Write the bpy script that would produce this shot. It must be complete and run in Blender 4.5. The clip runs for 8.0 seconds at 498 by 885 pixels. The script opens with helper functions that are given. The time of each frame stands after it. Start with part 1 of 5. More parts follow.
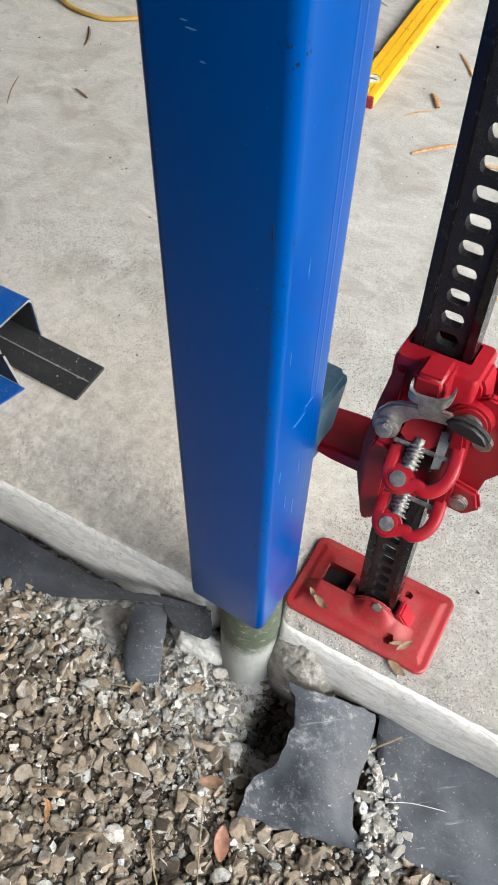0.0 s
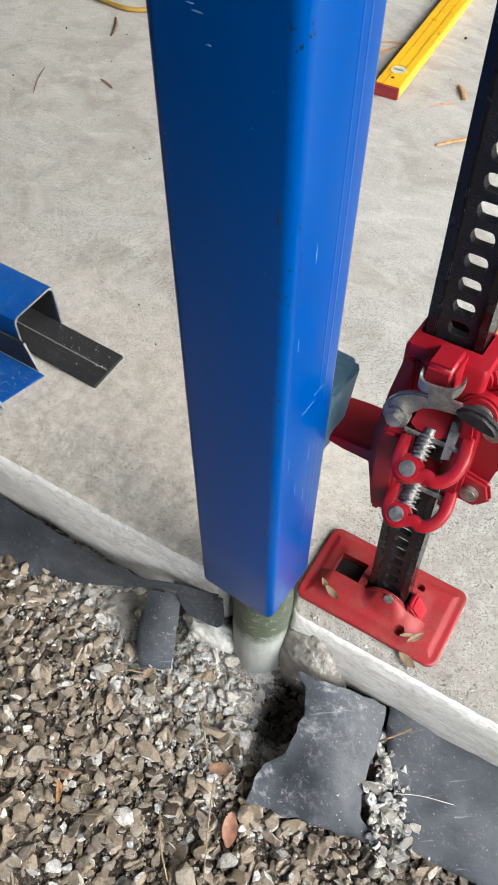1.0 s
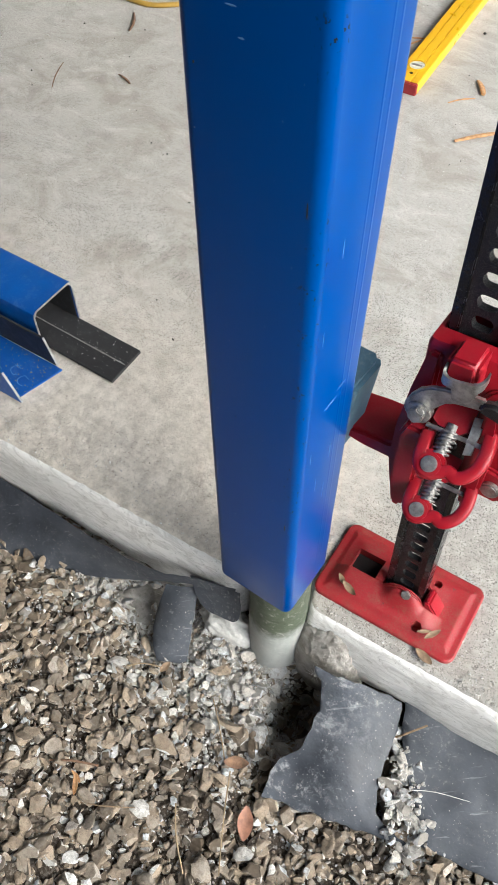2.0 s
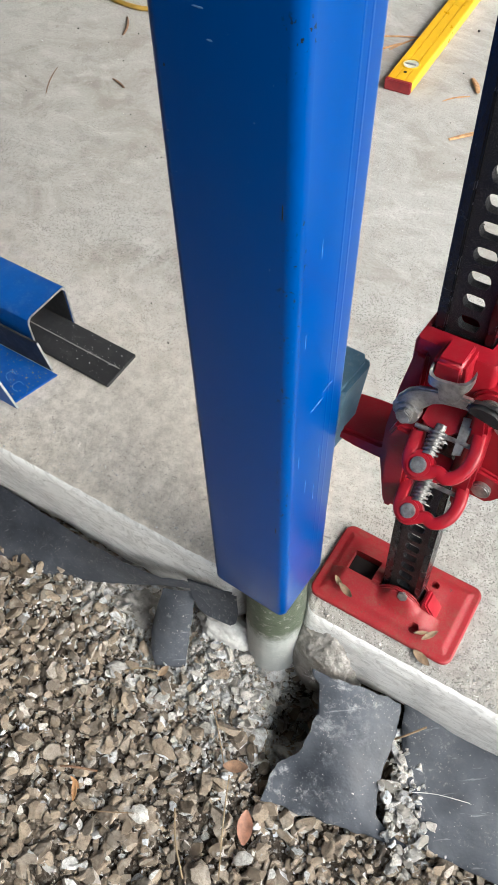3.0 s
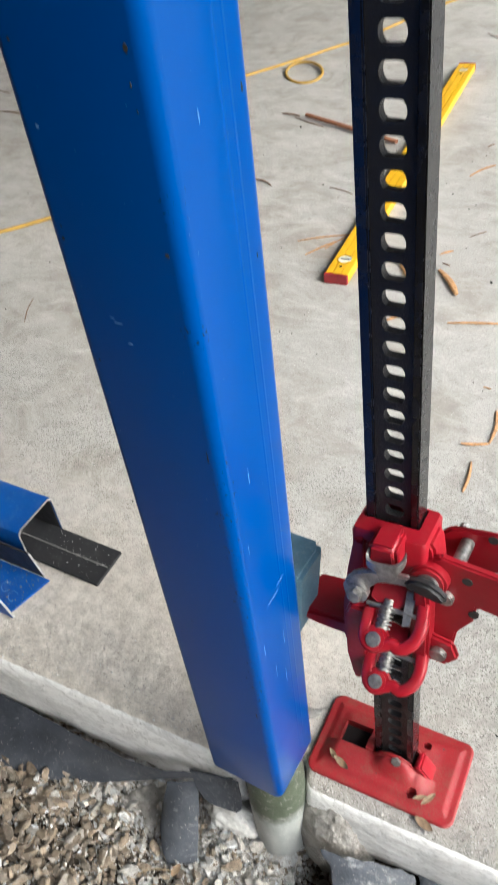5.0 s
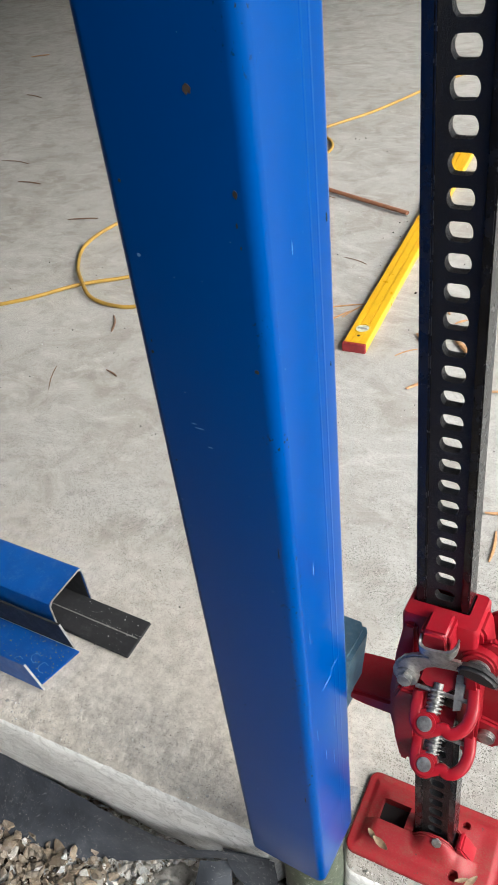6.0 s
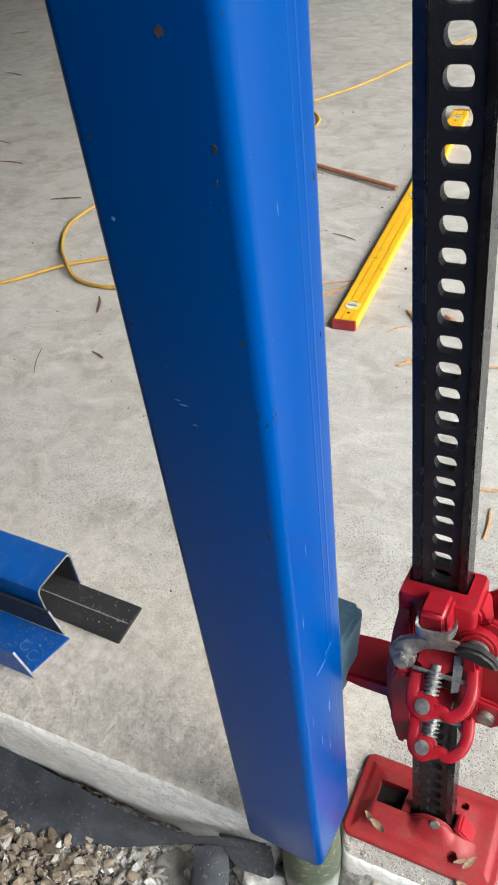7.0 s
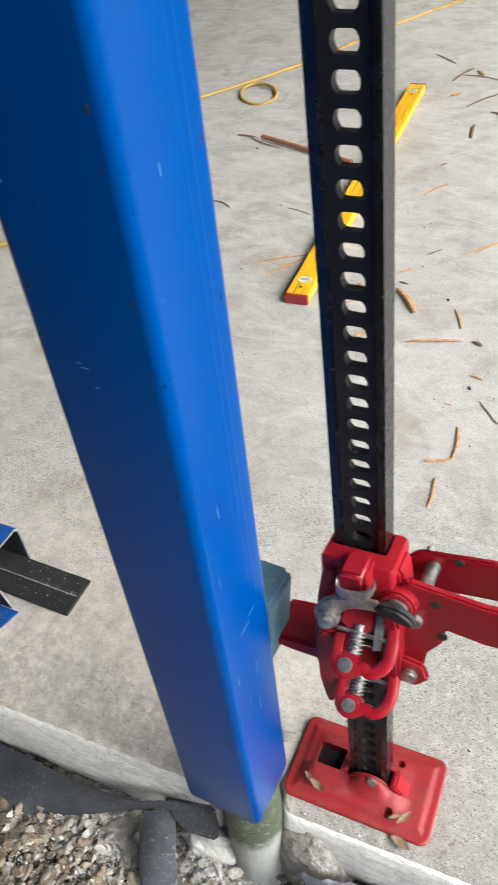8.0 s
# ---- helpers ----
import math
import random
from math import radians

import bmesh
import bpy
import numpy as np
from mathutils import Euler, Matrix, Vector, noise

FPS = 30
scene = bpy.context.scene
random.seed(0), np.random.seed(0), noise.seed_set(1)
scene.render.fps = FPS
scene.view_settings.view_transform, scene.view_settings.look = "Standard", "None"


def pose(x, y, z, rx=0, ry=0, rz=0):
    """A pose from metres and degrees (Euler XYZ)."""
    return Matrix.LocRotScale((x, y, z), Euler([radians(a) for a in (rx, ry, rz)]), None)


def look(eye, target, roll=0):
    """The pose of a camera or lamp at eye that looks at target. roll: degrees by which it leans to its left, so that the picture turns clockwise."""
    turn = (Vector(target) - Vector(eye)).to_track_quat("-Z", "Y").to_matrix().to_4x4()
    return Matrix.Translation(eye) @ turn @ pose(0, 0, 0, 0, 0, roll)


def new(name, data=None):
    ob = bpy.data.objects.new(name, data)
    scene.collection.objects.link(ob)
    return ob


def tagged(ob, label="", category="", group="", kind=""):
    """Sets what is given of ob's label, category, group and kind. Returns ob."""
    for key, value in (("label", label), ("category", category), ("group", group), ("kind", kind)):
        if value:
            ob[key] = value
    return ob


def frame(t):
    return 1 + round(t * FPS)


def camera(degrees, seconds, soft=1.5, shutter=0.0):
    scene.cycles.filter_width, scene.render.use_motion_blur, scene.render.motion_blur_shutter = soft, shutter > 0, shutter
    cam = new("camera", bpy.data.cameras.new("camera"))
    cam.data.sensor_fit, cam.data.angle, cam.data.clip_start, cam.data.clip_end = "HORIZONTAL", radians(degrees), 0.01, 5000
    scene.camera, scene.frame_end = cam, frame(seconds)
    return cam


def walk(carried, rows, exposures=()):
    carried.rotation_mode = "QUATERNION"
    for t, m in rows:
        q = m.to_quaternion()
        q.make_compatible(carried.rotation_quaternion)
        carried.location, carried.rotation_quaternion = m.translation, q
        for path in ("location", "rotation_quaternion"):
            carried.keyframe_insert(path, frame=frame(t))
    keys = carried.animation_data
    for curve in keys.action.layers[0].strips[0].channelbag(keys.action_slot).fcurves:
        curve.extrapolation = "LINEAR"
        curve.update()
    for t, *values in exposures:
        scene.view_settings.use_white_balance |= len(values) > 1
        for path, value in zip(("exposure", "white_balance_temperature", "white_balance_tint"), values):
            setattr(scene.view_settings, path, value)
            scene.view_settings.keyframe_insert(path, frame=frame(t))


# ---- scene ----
cam = camera(35.4, 8.0, soft=0.7, shutter=0.5)
PATH = [
    (0, (0.252, -0.302, 0.938), (-0.349, 0.695, -0.688), 1.7),
    (0.5, (0.264, -0.302, 0.935), (-0.363, 0.671, -0.696), 0.7),
    (1, (0.266, -0.301, 0.937), (-0.38, 0.652, -0.698), 0.2),
    (1.5, (0.256, -0.31, 0.937), (-0.404, 0.628, -0.701), -0.1),
    (3, (0.271, -0.297, 0.935), (-0.409, 0.628, -0.702), -2.0),
    (3.5, (0.27, -0.29, 0.932), (-0.428, 0.658, -0.685), -3.3),
    (4, (0.274, -0.284, 0.93), (-0.451, 0.707, -0.648), -4.9),
    (4.5, (0.294, -0.283, 0.977), (-0.49, 0.801, -0.51), -6.9),
    (5, (0.324, -0.297, 1.023), (-0.508, 0.897, -0.349), -7.9),
    (5.2, (0.314, -0.299, 1.036), (-0.532, 0.925, -0.3), -7.9),
    (6.3, (0.278, -0.318, 1.068), (-0.587, 0.964, -0.2), -7.5),
    (6.5, (0.276, -0.31, 1.058), (-0.581, 0.964, -0.224), -7.8),
    (7, (0.274, -0.299, 1.046), (-0.562, 0.961, -0.263), -8.0),
    (7.5, (0.293, -0.3, 1.036), (-0.529, 0.941, -0.299), -8.4),
    (8, (0.321, -0.292, 1.04), (-0.441, 0.966, -0.315), -7.1),
]
walk(cam, [(t, look(eye, target, roll)) for t, eye, target, roll in PATH],
     [(0.0, 0.93, 5500, 4), (8.0, 0.93, 5500, 4)])

# ---------------------------------------------------------------- world and light
rng = random.Random(7)
SUN_EL, SUN_AZ = math.radians(39), math.radians(-4)      # azimuth from +x towards +y
world = bpy.data.worlds.new("sky")
bpy.context.scene.world = world
world.use_nodes = True
wn = world.node_tree.nodes
sky = wn.new("ShaderNodeTexSky")
sky.sky_type = 'NISHITA'
sky.sun_disc = False
sky.sun_elevation = SUN_EL
sky.sun_rotation = math.pi / 2 - SUN_AZ
sky.air_density, sky.dust_density, sky.ozone_density = 1.0, 9.0, 0.5
world.node_tree.links.new(sky.outputs[0], wn["Background"].inputs[0])
wn["Background"].inputs[1].default_value = 0.15
sun_data = bpy.data.lights.new("sun", 'SUN')
sun_data.energy = 1.5
sun_data.angle = math.radians(68)
sun_data.color = (1.0, 0.97, 0.93)
sun = new("sun", sun_data)
sun.matrix_world = look((4 * math.cos(SUN_AZ), 4 * math.sin(SUN_AZ), 4 * math.tan(SUN_EL)), (0, 0, 0))


# ---------------------------------------------------------------- materials
class Nodes:
    """A node material in the making."""

    def __init__(self, name, rough=0.6, metal=0.0, spec=0.5):
        self.m = bpy.data.materials.new(name)
        self.m.use_nodes = True
        self.t = self.m.node_tree
        self.b = self.t.nodes["Principled BSDF"]
        self.b.inputs["Roughness"].default_value = rough
        self.b.inputs["Metallic"].default_value = metal
        self.b.inputs["Specular IOR Level"].default_value = spec
        self.co = self.t.nodes.new("ShaderNodeTexCoord").outputs["Object"]

    def put(self, a, b):
        self.t.links.new(a, b)

    def scaled(self, sx, sy, sz, turn=0.0):
        co = self.co
        if turn:
            r = self.t.nodes.new("ShaderNodeMapping")
            r.inputs["Rotation"].default_value = (0, 0, turn)
            self.put(co, r.inputs["Vector"])
            co = r.outputs[0]
        n = self.t.nodes.new("ShaderNodeMapping")
        n.inputs["Scale"].default_value = (sx, sy, sz)
        self.put(co, n.inputs["Vector"])
        return n.outputs[0]

    def noise(self, scale, detail=4.0, rough=0.55, co=None, out="Fac", distort=0.0):
        n = self.t.nodes.new("ShaderNodeTexNoise")
        n.inputs["Scale"].default_value = scale
        n.inputs["Detail"].default_value = detail
        n.inputs["Roughness"].default_value = rough
        n.inputs["Distortion"].default_value = distort
        self.put(co or self.co, n.inputs["Vector"])
        return n.outputs[out]

    def voronoi(self, scale, out="Distance", co=None, feature='F1'):
        n = self.t.nodes.new("ShaderNodeTexVoronoi")
        n.feature = feature
        n.inputs["Scale"].default_value = scale
        self.put(co or self.co, n.inputs["Vector"])
        return n.outputs[out]

    def ramp(self, fac, *stops):
        n = self.t.nodes.new("ShaderNodeValToRGB")
        e = n.color_ramp.elements
        while len(e) < len(stops):
            e.new(0.5)
        for el, (p, c) in zip(e, stops):
            el.position = p
            el.color = (c, c, c, 1) if isinstance(c, (int, float)) else (*c, 1)
        self.put(fac, n.inputs[0])
        return n.outputs[0]

    def mix(self, fac, a, b, how='MIX'):
        n = self.t.nodes.new("ShaderNodeMix")
        n.data_type = 'RGBA'
        n.blend_type = how
        for s, v in ((n.inputs[0], fac), (n.inputs[6], a), (n.inputs[7], b)):
            if hasattr(v, "is_output"):
                self.put(v, s)
            elif isinstance(v, tuple):
                s.default_value = (*v, 1)
            else:
                s.default_value = v
        return n.outputs[2]

    def math(self, op, a, b=0.0):
        n = self.t.nodes.new("ShaderNodeMath")
        n.operation = op
        for s, v in zip(n.inputs, (a, b)):
            if hasattr(v, "is_output"):
                self.put(v, s)
            else:
                s.default_value = v
        return n.outputs[0]

    def axis(self, which):
        n = self.t.nodes.new("ShaderNodeSeparateXYZ")
        self.put(self.co, n.inputs[0])
        return n.outputs[which]

    def island(self):
        return self.t.nodes.new("ShaderNodeNewGeometry").outputs["Random Per Island"]

    def one(self):
        return self.t.nodes.new("ShaderNodeObjectInfo").outputs["Random"]

    def bump(self, height, strength=0.3, dist=0.002):
        n = self.t.nodes.new("ShaderNodeBump")
        n.inputs["Strength"].default_value = strength
        n.inputs["Distance"].default_value = dist
        self.put(height, n.inputs["Height"])
        old = self.b.inputs["Normal"].links
        if old:
            self.put(old[0].from_socket, n.inputs["Normal"])
        self.put(n.outputs[0], self.b.inputs["Normal"])

    def done(self, colour, rough=None):
        if isinstance(colour, tuple):
            self.b.inputs["Base Color"].default_value = (*colour, 1)
        else:
            self.put(colour, self.b.inputs["Base Color"])
        if rough is not None:
            self.put(rough, self.b.inputs["Roughness"])
        return self.m


def concrete_floor():
    n = Nodes("trowelled_concrete", 0.75, 0, 0.35)
    big = n.noise(1.7, 5, 0.6)
    mid = n.noise(7, 7, 0.68, distort=0.8)
    fine = n.noise(190, 4, 0.7)
    c = n.mix(n.ramp(big, (0.3, 0.0), (0.7, 1.0)), (0.385, 0.374, 0.350), (0.490, 0.477, 0.450))
    c = n.mix(n.ramp(mid, (0.36, 0.75), (0.54, 0.0)), c, (0.31, 0.285, 0.25))
    # brown blots with hard rims
    blot = n.noise(15, 7, 0.75, distort=1.2)
    c = n.mix(n.ramp(blot, (0.60, 0.0), (0.68, 0.5), (0.80, 0.25)), c, (0.23, 0.195, 0.165))
    # long trowel sweeps
    sweep = n.noise(8, 6, 0.66, co=n.scaled(0.7, 1.5, 1), distort=2.2)
    c = n.mix(n.ramp(sweep, (0.50, 0.0), (0.68, 0.45)), c, (0.60, 0.59, 0.565))
    c = n.mix(n.ramp(sweep, (0.28, 0.40), (0.40, 0.0)), c, (0.31, 0.285, 0.25))
    c = n.mix(n.ramp(fine, (0.38, 0.28), (0.54, 0.0)), c, (0.24, 0.225, 0.20))
    # pits of many sizes, thick in some areas
    gate = n.math('ADD', n.noise(7, 5, 0.65), n.ramp(n.math('ADD', n.axis(0), 0.5), (0.54, 0.0), (0.66, 0.16)))
    close = n.ramp(n.axis(1), (0.30, 1.0), (0.80, 0.25))
    bent = n.mix(0.006, n.co, n.noise(130, 3, 0.6, out="Color"), 'ADD')

    def pits(scale, share, most):
        d = n.voronoi(scale, "Distance", bent)
        size = n.math('MULTIPLY', n.ramp(n.voronoi(scale, "Color", bent), (share, 0.0), (0.75, 1.0)), most)
        return n.ramp(n.math('SUBTRACT', n.math('ADD', d, 0.5), size), (0.46, 1.0), (0.53, 0.0))
    coarse, small = pits(310, 0.42, 0.40), pits(640, 0.34, 0.50)
    pores = n.math('MAXIMUM', coarse, small)
    pm = n.math('MULTIPLY', n.math('MULTIPLY', pores, n.ramp(gate, (0.38, 0.15), (0.53, 1.0))), close)
    c = n.mix(pm, c, (0.045, 0.04, 0.036))
    grime = n.math('MULTIPLY', n.ramp(n.noise(26, 8, 0.8, distort=0.6), (0.50, 0.0), (0.62, 0.40)), n.ramp(gate, (0.44, 0.0), (0.62, 1.0)))
    c = n.mix(n.math('MULTIPLY', grime, close), c, (0.25, 0.235, 0.21))
    white = n.noise(260, 2, 0.5, co=n.scaled(1.0, 1.1, 1.3))
    c = n.mix(n.ramp(white, (0.70, 0.0), (0.73, 0.85)), c, (0.76, 0.75, 0.72))
    # drips that dried to grey rounds
    drop = n.noise(26, 1, 0.2)
    c = n.mix(n.math('MULTIPLY', n.ramp(drop, (0.640, 0.0), (0.665, 0.20)), n.ramp(n.noise(2.3, 2, 0.5), (0.46, 0.0), (0.56, 1.0))), c, (0.22, 0.205, 0.185))
    grey = n.math('MULTIPLY', n.ramp(n.math('ADD', n.axis(0), 0.5), (0.56, 0.0), (0.72, 1.0)), n.ramp(n.noise(60, 6, 0.75), (0.42, 0.65), (0.60, 0.0)))
    c = n.mix(n.math('MULTIPLY', grey, close), c, (0.235, 0.22, 0.20))
    # broom ridges, darker in their furrows, and dirt close to the edge
    ridge = n.noise(95, 3, 0.65, co=n.scaled(1.4, 0.36, 1, math.radians(-35)), distort=1.0)
    zone = n.math('MULTIPLY', n.ramp(n.axis(1), (0.10, 1.0), (0.34, 0.0)), n.math('MULTIPLY', n.ramp(n.math('ADD', n.axis(0), 0.5), (0.38, 1.0), (0.50, 0.0)), n.ramp(n.noise(5, 4, 0.6), (0.40, 0.0), (0.55, 1.0))))
    rz = n.math('MULTIPLY', n.ramp(ridge, (0.36, 1.0), (0.50, 0.0)), zone)
    c = n.mix(n.math('MULTIPLY', rz, 0.16), c, (0.20, 0.18, 0.15))
    tan = n.math('MULTIPLY', n.ramp(n.axis(1), (0.14, 0.95), (0.46, 0.0)), n.ramp(n.noise(9, 5, 0.6), (0.25, 0.6), (0.42, 1.0)))
    c = n.mix(n.math('MULTIPLY', tan, n.ramp(n.math('ADD', n.axis(0), 0.5), (0.52, 1.0), (0.62, 0.2))), c, n.mix(n.ramp(n.noise(45, 6, 0.75), (0.36, 0.0), (0.62, 1.0)), (0.45, 0.41, 0.355), (0.72, 0.665, 0.59)))
    near = n.math('MULTIPLY', n.ramp(n.axis(1), (0.06, 1.0), (0.17, 0.0)), n.ramp(n.noise(34, 6, 0.75), (0.52, 0.0), (0.66, 0.35)))
    c = n.mix(near, c, (0.22, 0.20, 0.17))
    n.bump(sweep, 0.22, 0.004)
    n.bump(n.math('MULTIPLY', ridge, zone), 0.4, 0.003)
    n.bump(n.noise(48, 8, 0.78), 0.40, 0.004)
    # a torn, unfloated patch close to the edge
    torn = n.math('MULTIPLY', n.noise(85, 8, 0.8, distort=0.8), n.math('MULTIPLY', n.ramp(n.axis(1), (0.10, 1.0), (0.26, 0.0)), n.ramp(n.noise(6, 4, 0.6), (0.42, 0.25), (0.56, 1.0))))
    n.bump(torn, 0.45, 0.004)
    # dark brown specks paint the small shadows in the torn surface's pits
    pit_shade = n.math('MULTIPLY', n.ramp(n.noise(150, 7, 0.8, distort=0.5), (0.36, 0.70), (0.43, 0.0)), n.math('MULTIPLY', n.ramp(n.axis(1), (0.14, 1.0), (0.34, 0.0)), n.ramp(n.noise(6, 4, 0.6), (0.38, 0.3), (0.54, 1.0))))
    c = n.mix(pit_shade, c, (0.15, 0.13, 0.105))
    crust = n.math('MULTIPLY', n.noise(150, 7, 0.8), n.ramp(n.axis(1), (0.05, 1.0), (0.16, 0.0)))
    n.bump(crust, 0.5, 0.003)
    n.bump(fine, 0.6, 0.0016)
    n.bump(n.ramp(pm, (0.2, 1.0), (0.9, 0.0)), 0.5, 0.0014)
    return n.done(c, n.ramp(mid, (0.3, 0.85), (0.7, 0.6)))


def rough_concrete():
    n = Nodes("rough_concrete", 0.9, 0, 0.2)
    a = n.noise(40, 6, 0.7)
    c = n.mix(n.ramp(a, (0.3, 0.0), (0.7, 1.0)), (0.20, 0.185, 0.165), (0.46, 0.44, 0.41))
    c = n.mix(n.ramp(n.noise(150, 5, 0.75), (0.55, 0.0), (0.70, 0.7)), c, (0.13, 0.115, 0.10))
    n.bump(n.noise(90, 7, 0.8), 0.8, 0.003)
    n.bump(n.noise(320, 4, 0.7), 0.7, 0.002)
    return n.done(c)


def white_edge():
    n = Nodes("smooth_white_cement", 0.55, 0, 0.4)
    a = n.noise(7, 5, 0.6, co=n.scaled(0.5, 1, 2.5))
    c = n.mix(n.ramp(a, (0.35, 0.0), (0.7, 1.0)), (0.72, 0.71, 0.69), (0.86, 0.85, 0.83))
    s = n.noise(60, 5, 0.7)
    c = n.mix(n.ramp(s, (0.58, 0.0), (0.72, 0.6)), c, (0.30, 0.28, 0.25))
    g = n.noise(14, 6, 0.7)
    c = n.mix(n.ramp(g, (0.50, 0.0), (0.68, 0.35)), c, (0.46, 0.45, 0.43))
    c = n.mix(n.ramp(n.noise(300, 2, 0.6), (0.68, 0.0), (0.72, 0.8)), c, (0.10, 0.09, 0.08))
    crease = n.noise(26, 6, 0.7, co=n.scaled(0.45, 1, 1.6, math.radians(20)), distort=1.2)
    c = n.mix(n.ramp(crease, (0.44, 0.0), (0.49, 0.35), (0.54, 0.0)), c, (0.24, 0.225, 0.205))
    n.bump(crease, 0.55, 0.006)
    n.bump(n.noise(170, 5, 0.7), 0.45, 0.0022)
    return n.done(c)


def soil():
    n = Nodes("dusty_soil", 0.95, 0, 0.15)
    a = n.noise(14, 6, 0.65)
    f = n.noise(220, 4, 0.7)
    c = n.mix(n.ramp(a, (0.35, 0.0), (0.65, 1.0)), (0.036, 0.026, 0.018), (0.095, 0.076, 0.058))
    c = n.mix(n.ramp(f, (0.48, 0.0), (0.68, 0.6)), c, (0.30, 0.275, 0.24))
    # cement dust spilt round the footing
    dx, dy = n.math('MULTIPLY', n.math('ADD', n.axis(0), 0.02), 5.2), n.math('MULTIPLY', n.axis(1), 8.0)
    far = n.math('ADD', n.math('ADD', n.math('MULTIPLY', dx, dx), n.math('MULTIPLY', dy, dy)), n.math('MULTIPLY', n.noise(16, 5, 0.7), 1.4))
    c = n.mix(n.ramp(far, (0.75, 0.85), (1.0, 0.0)), c, n.mix(n.noise(120, 6, 0.75), (0.22, 0.20, 0.175), (0.56, 0.53, 0.49)))
    n.bump(f, 0.9, 0.004)
    n.bump(n.noise(60, 5, 0.7), 0.8, 0.008)
    return n.done(c)


def stone(name, dark, mid, light):
    n = Nodes(name, 0.85, 0, 0.25)
    i = n.island()
    c = n.ramp(i, (0.0, dark), (0.20, tuple(0.62 * x for x in mid)), (0.48, mid), (0.74, tuple(1.2 * x for x in mid)), (0.88, tuple(1.45 * x for x in mid)), (0.93, light), (1.0, light))
    grey = n.ramp(n.math('FRACT', n.math('MULTIPLY', i, 37.0)), (0.35, 0.0), (0.9, 0.7))
    c = n.mix(grey, c, n.mix(1.0, c, (0.90, 1.0, 1.16), 'MULTIPLY'))
    c = n.mix(n.ramp(n.noise(150, 5, 0.75), (0.36, 0.55), (0.58, 0.0)), c, tuple(0.45 * x for x in mid))
    c = n.mix(n.ramp(n.noise(620, 3, 0.7), (0.36, 0.5), (0.46, 0.0)), c, tuple(0.35 * x for x in mid))
    dust = n.noise(60, 5, 0.65)
    c = n.mix(n.ramp(dust, (0.50, 0.0), (0.72, 0.45)), c, (0.50, 0.46, 0.40))
    n.bump(n.noise(170, 7, 0.82), 1.0, 0.005)
    return n.done(c)


def paint(name, colour, dark, rough=0.32, dust=0.12, peel=0.12, chips=None, dirt=(0.45, 0.42, 0.38), grain=0.0):
    n = Nodes(name, rough, 0, 0.45)
    a = n.noise(18, 5, 0.65)
    c = n.mix(n.ramp(a, (0.35, 0.5), (0.65, 0.0)), colour, dark)
    d = n.noise(48, 7, 0.8)
    c = n.mix(n.ramp(d, (0.52, 0.0), (0.70, dust)), c, dirt)
    f = n.noise(300, 3, 0.7)
    c = n.mix(n.ramp(f, (0.62, 0.0), (0.74, 0.8 * dust)), c, dirt)
    if chips:
        k = n.noise(170, 4, 0.7)
        c = n.mix(n.ramp(k, (chips, 0.0), (chips + 0.03, 0.85)), c, (0.05, 0.04, 0.035))
    if grain:
        g = n.noise(520, 4, 0.75)
        cake = n.noise(30, 6, 0.75)
        c = n.mix(n.math('MULTIPLY', n.ramp(g, (0.44, 0.0), (0.60, grain)), n.ramp(cake, (0.38, 0.25), (0.60, 1.0))), c, dirt)
        c = n.mix(n.ramp(n.noise(210, 3, 0.6), (0.66, 0.0), (0.70, grain)), c, (0.07, 0.05, 0.04))
    n.bump(n.noise(120, 3, 0.5), peel, 0.0008)
    n.bump(n.noise(24, 3, 0.5), peel, 0.002)
    return n.done(c, n.ramp(d, (0.4, rough), (0.75, min(1.0, rough + 0.35))))


